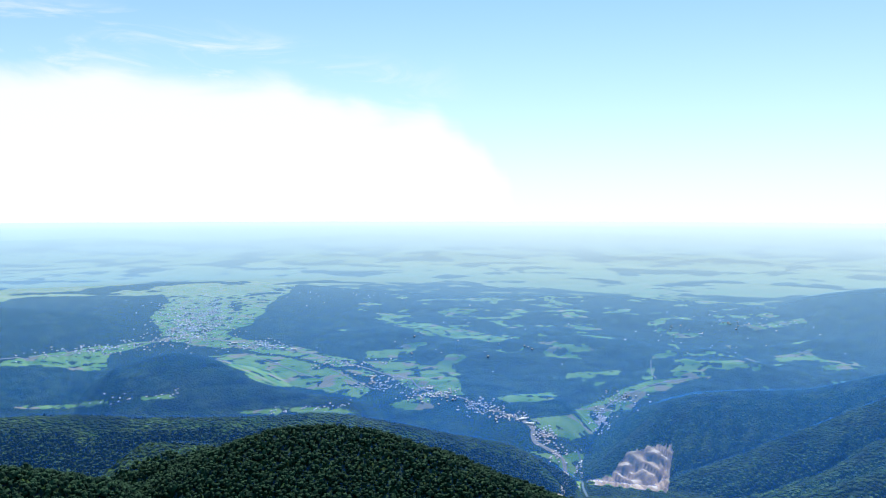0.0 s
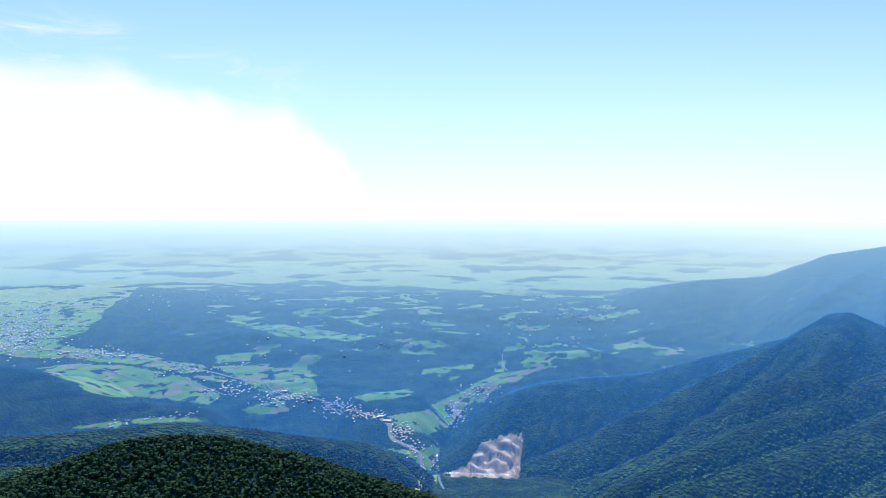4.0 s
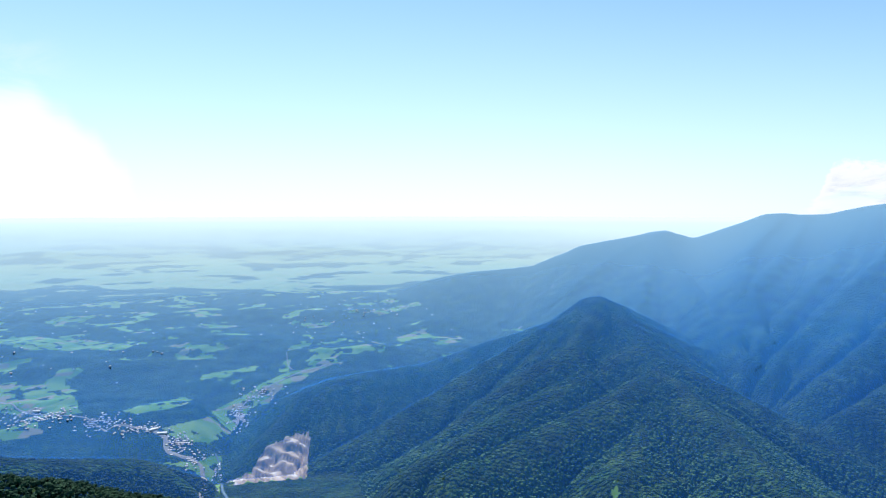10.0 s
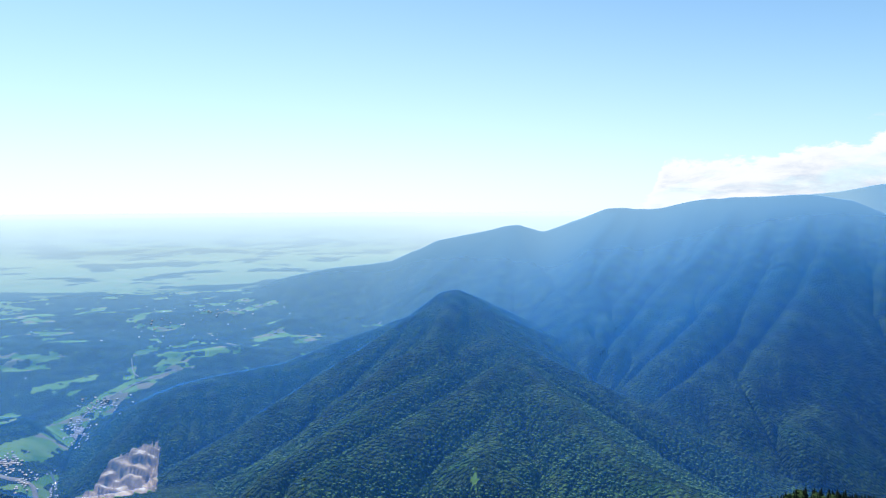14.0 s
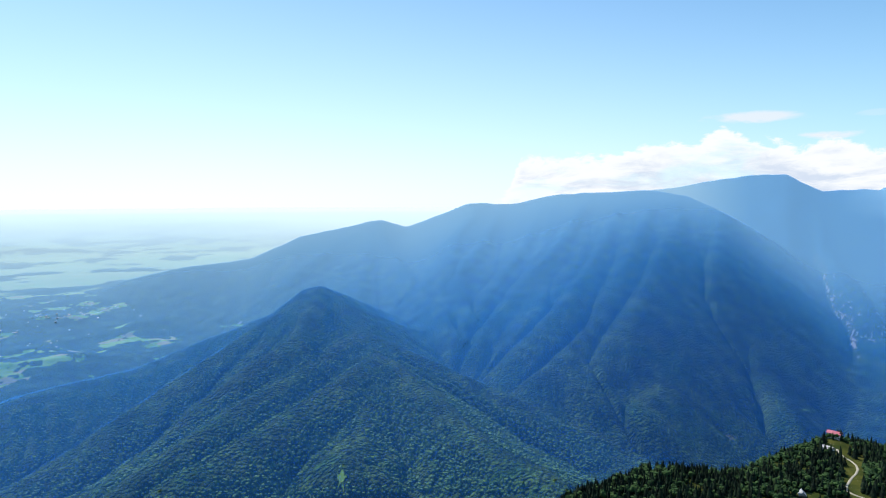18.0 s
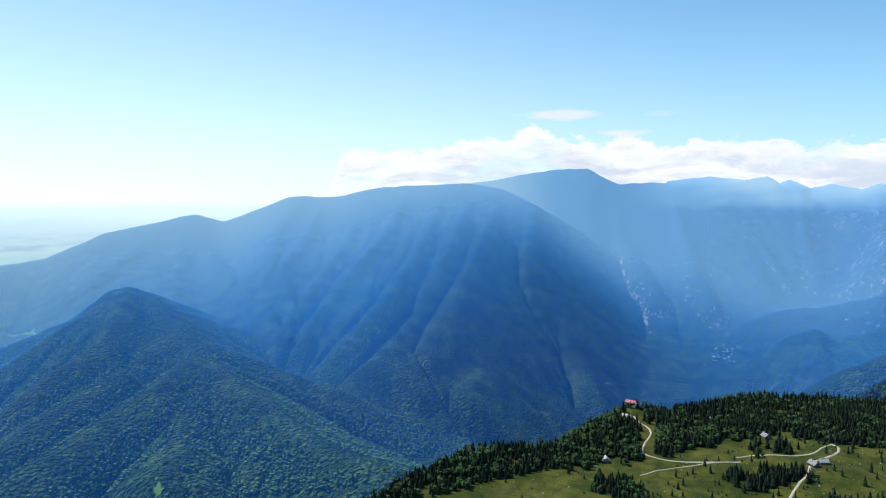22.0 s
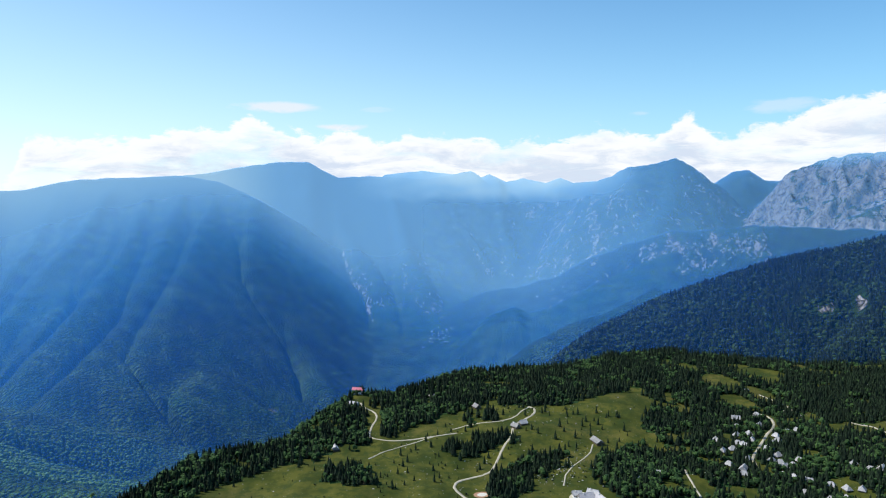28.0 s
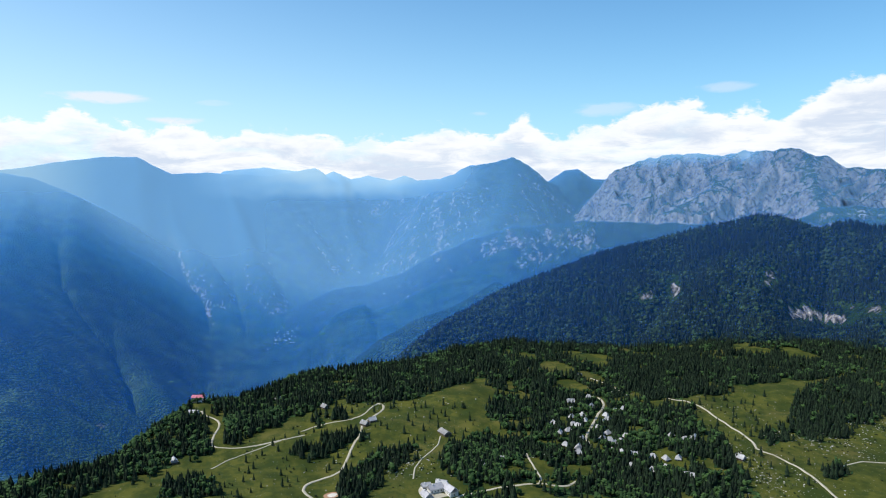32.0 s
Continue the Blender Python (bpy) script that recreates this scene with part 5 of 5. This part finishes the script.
# houses of town and villages, each a small gabled block
V, F = joined(gabled_walls(1.3, 1.0, 0.6, 0.82, 0.3), gable(1.3, 1.0, 0.6, 0.82, 0.12, 0.06))
HF, HS = [], []
count = len(gabled_walls(1, 1, 1, 1)[1])
for k, q in enumerate(F):
    for i in range(1, len(q) - 1):
        HF.append((q[0], q[i], q[i + 1]))
        HS.append(0 if k < count else 1)
rows = []
for az, el, wide, high, n in [(-19.6, -8.4, 2.4, 1.3, 900), (-21.0, -9.4, 1.5, 0.4, 90), (-18.3, -7.4, 1.0, 0.6, 110), (-26, -10.1, 4.0, 0.35, 110), (-15, -10.6, 2.6, 0.45, 90), (-8.5, -12.3, 2.8, 0.35, 60), (-5.2, -13.9, 1.8, 0.5, 90), (-1.0, -14.8, 2.0, 0.5, 110), (3.2, -15.8, 1.6, 0.5, 90), (5.8, -16.5, 1.2, 0.3, 60), (8.4, -17.9, 0.9, 0.7, 90), (9.6, -19.2, 0.7, 0.5, 40), (13.0, -16.4, 0.7, 0.8, 90), (14.6, -14.9, 1.2, 0.5, 50), (11.3, -20.2, 0.35, 0.8, 24), (-24, -13.9, 3, 0.3, 20), (2, -11, 9, 1.6, 30), (20, -9.5, 5, 1.6, 30), (-11.5, -15.7, 3, 0.3, 30), (24, -8.4, 3, 0.4, 40), (-10, -6.3, 12, 1.0, 90), (88.9, -12.6, 0.9, 0.7, 46)]:
    for _ in range(n):
        p = meet(az + gen.normal() * wide * 0.6, el + gen.normal() * high * 0.6, 1500.0)
        s = shrink(math.hypot(p[0], p[1])) * gen.uniform(4, 7) * float(np.interp(math.hypot(p[0], p[1]), [2300, 3200], [1.0, 2.2])) * (0.55 if az > 60 else 1.0)
        rows.append((p[0], p[1], float(rest(p[0], p[1])), s, s * 0.6, gen.uniform(0, 6.3), 0))
scatter("lowland_houses", "small pale houses with haze-paled roofs in town and villages", "village", [(V, HF, HS)], rows, [RENDERED, TILE_ROOF])

# large pale-roofed halls of works and quarry
hall = building("factory_hall", "long factory hall with a white flat-pitched roof", "factory", 60, 26, 8, 10, RENDERED, HALL_ROOF, 0, 0.0, False, False)
hall["group"] = "factory halls in the valley"
spots = [(-14.83, -10.57), (-13.95, -10.7), (-13.07, -10.87), (-12.18, -11.0), (-20.33, -8.76), (-19.08, -8.6), (-16.78, -10.3), (6.62, -16.7), (7.22, -17.0), (-5.8, -13.4), (-1.12, -14.4), (20.43, -9.4)]
for k, q in enumerate(spots):
    x, y, z = meet(*q)
    s = shrink(math.hypot(x, y)) * (0.75 if k > 6 else 1.0)
    m = pose(x, y, float(rest(x, y)), 0, 0, gen.uniform(-30, 30)) @ Matrix.Diagonal((s, s, s, 1))
    c = hall if k == 0 else copy_thing(hall, m)
    c.matrix_basis = m


# ---- the high pasture ----
TRACKS = [
    ([(918, 124), (903, 119), (885, 101), (863, 95), (826, 101), (796, 98), (790, 70), (801, 20), (815, -5)], 2.6),
    ([(735, 92), (754, 79), (781, 51), (794, 33), (800, 22)], 1.6),
    ([(600, -40), (644, -14), (662, -1), (680, -4), (691, -15), (701, -38), (729, -47), (767, -58), (791, -70), (819, -73), (846, -89), (865, -104), (886, -108), (899, -102)], 3.0),
    ([(828, 0), (840, -19), (846, -61), (854, -79), (883, -92), (899, -102)], 2.3),
    ([(560, -110), (621, -140), (628, -175), (631, -228), (625, -255), (638, -273)], 2.8),
    ([(709, -244), (674, -240), (645, -239), (631, -231)], 2.2),
    ([(889, -395), (874, -409), (839, -397), (800, -367), (764, -344), (739, -326), (713, -321)], 3.2),
    ([(860, -500), (826, -522), (802, -523), (749, -513), (701, -511), (676, -504), (661, -496), (642, -510), (597, -509), (565, -501), (500, -490)], 2.9),
    ([(960, -430), (934, -450), (878, -449)], 2.4),
    ([(597, -540), (612, -577), (608, -613), (590, -680)], 1.7),
    ([(665, -110), (700, -118), (740, -150), (772, -160)], 1.6),
]
for points, wide in TRACKS:
    ribbon("gravel_track", "pale gravel track winding over the pasture", "track", points, wide * 0.85, GRAVEL)

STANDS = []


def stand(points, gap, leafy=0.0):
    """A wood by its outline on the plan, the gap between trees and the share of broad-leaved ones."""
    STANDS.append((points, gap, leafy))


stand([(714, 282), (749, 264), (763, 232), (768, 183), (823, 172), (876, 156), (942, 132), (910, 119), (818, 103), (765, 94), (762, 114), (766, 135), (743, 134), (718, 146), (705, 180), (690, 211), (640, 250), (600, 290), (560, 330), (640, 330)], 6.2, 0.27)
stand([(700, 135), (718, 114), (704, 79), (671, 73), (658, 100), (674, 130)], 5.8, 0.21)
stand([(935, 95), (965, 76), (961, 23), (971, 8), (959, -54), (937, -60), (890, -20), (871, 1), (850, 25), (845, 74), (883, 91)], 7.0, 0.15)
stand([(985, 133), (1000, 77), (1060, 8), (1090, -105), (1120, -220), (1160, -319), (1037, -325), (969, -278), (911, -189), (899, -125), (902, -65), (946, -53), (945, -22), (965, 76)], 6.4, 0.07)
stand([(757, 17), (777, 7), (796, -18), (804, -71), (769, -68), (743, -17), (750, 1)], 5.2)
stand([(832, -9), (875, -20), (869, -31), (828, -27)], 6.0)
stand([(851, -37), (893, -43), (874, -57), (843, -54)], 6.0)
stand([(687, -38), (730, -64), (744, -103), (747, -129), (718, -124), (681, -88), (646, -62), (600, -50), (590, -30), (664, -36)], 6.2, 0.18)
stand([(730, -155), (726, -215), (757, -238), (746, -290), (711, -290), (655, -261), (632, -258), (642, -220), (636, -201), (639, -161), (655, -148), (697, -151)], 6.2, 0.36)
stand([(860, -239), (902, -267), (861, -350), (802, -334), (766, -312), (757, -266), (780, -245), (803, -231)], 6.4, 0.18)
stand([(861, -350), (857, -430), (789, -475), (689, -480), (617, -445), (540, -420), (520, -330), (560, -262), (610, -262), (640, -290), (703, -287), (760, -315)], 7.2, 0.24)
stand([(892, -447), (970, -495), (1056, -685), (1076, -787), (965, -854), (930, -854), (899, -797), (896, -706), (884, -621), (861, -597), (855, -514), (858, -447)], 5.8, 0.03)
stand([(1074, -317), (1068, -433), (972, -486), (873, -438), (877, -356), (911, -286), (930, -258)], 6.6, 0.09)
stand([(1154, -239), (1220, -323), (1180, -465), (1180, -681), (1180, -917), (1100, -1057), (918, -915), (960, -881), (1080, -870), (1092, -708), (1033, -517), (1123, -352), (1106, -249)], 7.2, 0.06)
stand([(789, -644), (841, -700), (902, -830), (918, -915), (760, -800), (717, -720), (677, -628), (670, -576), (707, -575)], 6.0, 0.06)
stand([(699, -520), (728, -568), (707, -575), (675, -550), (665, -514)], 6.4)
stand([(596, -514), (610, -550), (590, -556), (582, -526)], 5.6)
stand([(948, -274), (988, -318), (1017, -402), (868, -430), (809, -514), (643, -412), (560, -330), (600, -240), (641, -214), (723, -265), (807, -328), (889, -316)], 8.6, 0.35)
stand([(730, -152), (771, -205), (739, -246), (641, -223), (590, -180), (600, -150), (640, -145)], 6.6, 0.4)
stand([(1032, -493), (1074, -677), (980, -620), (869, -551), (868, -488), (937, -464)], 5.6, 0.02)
OPENINGS = [(1073, -784, 30, 36), (1024, -847, 34, 34), (1141, -682, 26, 34), (1200, -560, 20, 30), (1230, -420, 22, 24), (1095, -374, 26, 12), (1106, -450, 18, 26), (1048, -500, 20, 11), (1107, -654, 18, 20), (918, 126, 22, 15), (1010, -395, 42, 26), (925, -385, 30, 22), (960, -430, 34, 18), (1000, -610, 14, 10), (1090, -560, 40, 14), (1115, -845, 15, 95), (1085, -585, 12, 40), (1060, -470, 30, 40), (660, -392, 26, 16), (668, -243, 30, 16), (1010, -60, 20, 30), (900, -300, 12, 14)]
rng = random.Random(11)
FIRS_SHAPES = [fir_shape(rng, 5, 8, w) for w in (0.17, 0.2, 0.23)]
LEAFY_SHAPES = [crown_shape(rng, 6, k) for k in range(3)]
HUTS = [(878, -391), (864, -359), (834, -348), (807, -337), (812, -354), (835, -375), (790, -348), (778, -327), (758, -313), (770, -332), (801, -381), (788, -377), (780, -367), (759, -354), (743, -356), (730, -343), (724, -350), (714, -349), (718, -361), (696, -340), (730, -373)]
HUTS += [(681, -357), (658, -344), (732, -319), (701, -302), (712, -306), (642, -360), (646, -377), (662, -401), (618, -387), (665, -388), (717, -423), (703, -433), (704, -445), (821, -415), (816, -401), (722, -295), (782, -305), (672, -376), (689, -348), (753, -300)]


def free(x, y, room=4.0):
    """Whether a tree may stand here: off the tracks, the huts and the openings."""
    ok = np.ones(np.shape(x), bool)
    for points, wide in TRACKS:
        ok &= near_line(points, x, y) > wide / 2 + room * 0.7
    for hx, hy in HUTS:
        ok &= (np.abs(x - hx) > room + 3) | (np.abs(y - hy) > room + 2.5) | (x > hx + 5)
    ok &= np.hypot(x - 635, (y + 127) * 0.8) > 26
    for ox, oy, a, b in OPENINGS:
        ok &= np.hypot((x - ox) / a, (y - oy) / b) > 1
    return ok


# needle litter under the woods, bare limestone on the clearings
at = np.nonzero(PASTURE & (GR > 560))
px, py = GX[at] + 14 * rough(GX[at] / 32, GY[at] / 32, 3, 4), GY[at] + 14 * rough(GX[at] / 32, GY[at] / 32, 3, 8)
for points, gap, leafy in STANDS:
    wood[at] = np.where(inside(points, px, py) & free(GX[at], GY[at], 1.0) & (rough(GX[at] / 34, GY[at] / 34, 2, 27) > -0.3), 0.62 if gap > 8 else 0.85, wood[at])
for cx, cy, a, b in [(1095, -374, 30, 14), (1032, -361, 24, 12), (1106, -445, 22, 26), (1096, -477, 20, 24), (1048, -500, 24, 14), (962, -365, 26, 18), (949, -407, 26, 16), (722, -120, 14, 16), (714, -83, 14, 18), (1107, -654, 22, 24), (1255, -341, 22, 40), (634, -470, 20, 18), (595, -455, 20, 18)]:
    q = np.hypot((GX[at] - cx) / a, (GY[at] - cy) / b)
    STONY[at] = np.maximum(STONY[at], np.clip(0.85 - 0.45 * q, 0, 0.62))
lay_cover()

gen = np.random.default_rng(5)
# the belt of forest behind the pasture, along its rim
belt = []
for k in range(11000):
    a, t = gen.uniform(58, 138), gen.uniform(0.84, 1.03)
    if a < 84 and t < 0.95:
        continue
    q = t * float(np.interp(a, RIM_AZ, RIM_R))
    belt.append((q * math.sin(radians(a)), q * math.cos(radians(a)), t))
belt = np.array(belt)
grove = rough(belt[:, 0] / 90, belt[:, 1] / 90, 3, 44)
belt = belt[(grove + (belt[:, 2] - 0.9) * 3 > 0.0) & free(belt[:, 0], belt[:, 1])]
seen_cells, thin = set(), []
for q in belt:
    c = (int(q[0] // 5.5), int(q[1] // 5.5))
    if c not in seen_cells:
        seen_cells.add(c)
        thin.append(q)
belt = np.array(thin)
fir_rows, leaf_rows = [], []
high = gen.uniform(8.5, 14.5, len(belt))
broad = gen.uniform(0, 1, len(belt)) + 1.1 * rough(belt[:, 0] / 70, belt[:, 1] / 70, 2, 45) < np.interp(np.degrees(np.arctan2(belt[:, 0], belt[:, 1])), [70, 100, 112], [0.45, 0.55, 0.2])
rows = np.column_stack([belt[:, 0], belt[:, 1], rest(belt[:, 0], belt[:, 1]), high * 1.2, high, gen.uniform(0, 6.3, len(belt)), gen.integers(0, 3, len(belt))])
fir_rows.extend(rows[~broad])
rows[:, 3:5] *= 0.62
leaf_rows.extend(rows[broad])
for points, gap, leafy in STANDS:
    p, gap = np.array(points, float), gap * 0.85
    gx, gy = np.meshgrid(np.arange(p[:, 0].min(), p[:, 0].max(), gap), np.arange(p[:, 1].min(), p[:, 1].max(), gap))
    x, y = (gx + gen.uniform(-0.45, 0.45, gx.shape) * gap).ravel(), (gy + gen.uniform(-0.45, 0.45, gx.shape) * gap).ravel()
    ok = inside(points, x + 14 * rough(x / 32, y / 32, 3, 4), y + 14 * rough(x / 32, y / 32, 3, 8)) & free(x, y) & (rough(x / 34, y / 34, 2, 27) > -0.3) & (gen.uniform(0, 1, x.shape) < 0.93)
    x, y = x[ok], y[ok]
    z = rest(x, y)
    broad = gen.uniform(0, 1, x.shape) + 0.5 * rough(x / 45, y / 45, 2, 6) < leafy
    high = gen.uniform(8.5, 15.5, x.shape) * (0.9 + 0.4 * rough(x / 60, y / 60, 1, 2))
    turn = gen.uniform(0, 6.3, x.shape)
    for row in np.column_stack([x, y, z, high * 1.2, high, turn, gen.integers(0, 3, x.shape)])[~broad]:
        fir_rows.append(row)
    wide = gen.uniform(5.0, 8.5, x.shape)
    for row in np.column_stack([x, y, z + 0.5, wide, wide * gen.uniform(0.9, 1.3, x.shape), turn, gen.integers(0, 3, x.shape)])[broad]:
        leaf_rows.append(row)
scatter("spruce_wood", "dark spruce woods standing in blocks on the pasture", "forest", FIRS_SHAPES, fir_rows, [FIR, BARK])
scatter("broadleaf_wood", "lighter green broad-leaved trees among the spruces", "forest", LEAFY_SHAPES, leaf_rows, [BEECH, BARK])

# single spruces on the open grass
def spruce(shape, k):
    v, f, s = shape
    root = tagged(new("spruce_tree"), "single dark green spruce standing on the grass", "tree", "spruces on the pasture")
    for name, slot, mat in (("trunk", 1, BARK), ("crown", 0, FIR)):
        faces = [q for q, m in zip(f, s) if m == slot]
        part(name, mesh_of(name, v, faces, [mat]), root)
    return root


singles = []
SCATTERS = [(850, 20, 60, 60, 14), (760, -100, 50, 60, 16), (820, -190, 60, 40, 20), (690, 20, 60, 60, 12), (720, 170, 40, 40, 8), (640, 180, 60, 60, 14), (660, -440, 60, 40, 16), (760, -540, 70, 30, 18), (790, -20, 110, 90, 45), (720, -10, 70, 70, 28), (880, -110, 40, 60, 22), (830, -150, 60, 40, 26), (690, 60, 50, 30, 18), (900, 60, 40, 40, 14), (700, -520, 70, 45, 34), (600, -480, 50, 60, 20), (820, -580, 50, 50, 22), (690, -200, 40, 40, 14), (810, -290, 50, 40, 16), (640, -80, 30, 40, 10)]
for cx, cy, a, b, count in SCATTERS:
    for _ in range(count):
        x, y = cx + gen.normal() * a * 0.6, cy + gen.normal() * b * 0.6
        if bool(free(np.array(x), np.array(y), 3.0)) and not any(inside(p, np.array(x), np.array(y)) for p, _, _ in STANDS):
            singles.append((x, y, gen.uniform(3.5, 11.5) if gen.uniform() < 0.7 else gen.uniform(1.5, 3.5), gen.uniform(0, 360)))
kinds = [spruce(FIRS_SHAPES[k], k) for k in range(3)]
for k, (x, y, high, turn) in enumerate(singles):
    m = pose(x, y, float(rest(x, y)), 0, 0, turn) @ Matrix.Diagonal((high, high, high, 1))
    if k < 3:
        kinds[k].matrix_basis = m
    else:
        c = copy_thing(kinds[k % 3], m)
        c.matrix_basis = m

# dwarf pine and boulders
bush_rows, stone_rows = [], []
for cx, cy, a, b, bushes, stones in [(634, -470, 22, 14, 20, 90), (595, -455, 26, 14, 20, 110), (704, -636, 26, 30, 50, 140), (715, -678, 26, 30, 50, 120), (677, -582, 22, 20, 30, 70), (690, -455, 30, 20, 40, 80), (725, -101, 16, 24, 40, 90), (694, -108, 16, 22, 60, 110), (901, -95, 16, 24, 10, 40), (701, -258, 10, 10, 6, 40), (577, -480, 26, 30, 30, 90), (1010, -395, 34, 30, 20, 120), (930, -400, 26, 34, 16, 90), (985, -330, 20, 30, 10, 80), (760, 0, 90, 90, 40, 90), (700, -30, 60, 60, 30, 80), (850, -110, 50, 60, 20, 80), (680, -540, 60, 50, 60, 130), (650, 100, 40, 60, 30, 30), (800, -560, 60, 50, 50, 70), (680, 250, 40, 40, 20, 20), (653, -606, 24, 30, 30, 120), (695, -676, 20, 24, 20, 80), (1100, -430, 30, 40, 6, 60)]:
    for rows, count, low, high in ((bush_rows, bushes, 1.6, 3.8), (stone_rows, stones, 0.5, 2.4)):
        x, y = cx + gen.normal(size=count) * a, cy + gen.normal(size=count) * b
        ok = free(x, y, 1.5)
        x, y = x[ok], y[ok]
        size = gen.uniform(low, high, x.shape) * gen.uniform(0.6, 1.0, x.shape)
        rows.extend(np.column_stack([x, y, rest(x, y), size, size * gen.uniform(0.5, 0.8, x.shape), gen.uniform(0, 6.3, x.shape), gen.integers(0, 3, x.shape)]))
STONES = [stone_shape(rng, k * 2.7) for k in range(3)]
scatter("dwarf_pine", "low dark green dwarf pine and juniper scrub", "bush", LEAFY_SHAPES, bush_rows, [PINE, BARK])
scatter("limestone_boulders", "pale limestone boulders strewn over the grass", "rock", STONES, stone_rows, [LIMESTONE])

# herdsmen's huts
hut = building("herdsman_hut", "small herdsman's hut with silvery shingled hip roof", "hut", 7.0, 5.6, 1.9, 5.0, BOARD, SHINGLE, 0, 2.4)
hut["group"] = "huts of the alpine village"
wide_hut = building("herdsman_hut", "larger herdsman's hut with pale shingled gable roof", "hut", 9.0, 6.4, 2.2, 5.2, BOARD, SHINGLE, 2, 0.0, True)
wide_hut["group"] = "huts of the alpine village"
for k, (x, y) in enumerate(HUTS):
    src = wide_hut if k % 4 == 1 else hut
    m = pose(x, y, float(rest(x, y)), 0, 0, gen.uniform(0, 180))
    if k < 2:
        src.matrix_basis = m
    else:
        copy_thing(src, m)

# the inn by the track, in several wings round a yard
for x, y, turn, long, wide, eaves, ridge, roof, word in [
    (629, -140, 20, 15, 9, 4.6, 8.0, PALE_ROOF, "long wing of the inn with a pale sheet roof"),
    (634, -126, 105, 13, 8, 4.2, 7.4, PALE_ROOF, "steep wing of the inn with a pale roof"),
    (641, -134, 60, 10, 7, 4.0, 7.2, SHINGLE, "small grey-roofed wing of the inn"),
    (624, -116, 15, 11, 7, 3.0, 5.6, PALE_ROOF, "low shed beside the inn with a pale roof"),
    (643, -119, 95, 8, 6, 3.0, 5.4, SHINGLE, "grey shingled barn behind the inn"),
]:
    put(building("inn_wing", word, "house", long, wide, eaves, ridge, RENDERED, roof, 4, 0.0, True), x, y, turn)["group"] = "wings of the inn"
yard = [(635 + 15 * math.cos(a) * (1 + 0.15 * math.sin(3 * a)), -128 + 20 * math.sin(a) * (1 + 0.12 * math.cos(2 * a))) for a in np.linspace(0, 6.283, 25)[:-1]]
yz = [float(rest(x, y)) + 0.25 for x, y in yard]
tagged(new("yard", mesh_of("yard", [(635, -126, float(rest(635, -126)) + 0.3)] + [(x, y, z) for (x, y), z in zip(yard, yz)], [(0, k + 1, (k + 1) % 24 + 1) for k in range(24)], [GRAVEL], smooth=True)), "trodden gravel yard round the inn", "yard", kind="structure")

# the upper station and other houses
put(building("cable_car_station", "cable car station with a bright red roof on the rim", "station", 15, 9, 6.0, 8.0, RENDERED, RED_ROOF, 5, 0.0, False), 946, 131, 80)
put(building("station_house", "white house below the cable car station", "house", 12, 8, 3.6, 5.4, RENDERED, PALE_ROOF, 4), 911, 133, 70)
for x, y, turn, long, wide, roof, word in [
    (777, -166, 20, 15, 9, GREY_ROOF, "mountain house with a pale roof on the crest of the knoll"),
    (815, -76, 40, 9, 7, GREY_ROOF, "white chalet at the bend of the track"),
    (824, -86, 110, 8, 6, SHINGLE, "grey chalet behind the bend of the track"),
    (897, -32, 30, 9, 7, GREY_ROOF, "white-roofed chalet between spruces"),
    (690, -211, 60, 8, 6, SHINGLE, "grey hut half hidden in the trees"),
    (678, -186, 10, 7, 6, SHINGLE, "small grey hut in the wood"),
    (933, 155, 80, 9, 6, RENDERED, "pale chalet among the trees of the rim"),
    (643, -463, 20, 9, 6, SHINGLE, "weathered hut beside the rocks"),
    (1000, -600, 70, 10, 7, SHINGLE, "lone hut in the dark spruce wood"),
    (966, -413, 40, 9, 7, GREY_ROOF, "white-roofed hut on the stony clearing"),
    (955, 28, 40, 8, 6, SHINGLE, "grey hut in the wood above the pasture"),
    (760, 132, 20, 8, 6, SHINGLE, "grey hut in the wood of the rim"),
]:
    put(building("chalet", word, "hut", long, wide, 3.0, 5.8, BOARD, roof, 2, 0.0, long > 8), x, y, turn)["group"] = "chalets on the pasture"

# the pond
px0, py0 = 652, -29
ring = np.linspace(0, 6.283, 19)[:-1]
for name, label, size, mat, lift in (("pond_rim", "trampled red mud round the pond", 8.5, MUD, 0.3), ("pond", "small pond of pale silty water", 5.0, SILT, 0.42)):
    pts = [(px0 + size * 0.8 * math.cos(a) * (1 + 0.12 * math.sin(2 * a + 1)), py0 + size * math.sin(a)) for a in ring]
    tagged(new(name, mesh_of(name, [(px0, py0, float(rest(px0, py0)) + lift)] + [(x, y, float(rest(x, y)) + lift) for x, y in pts], [(0, k + 1, (k + 1) % 18 + 1) for k in range(18)], [mat])), label, "pond", kind="structure")
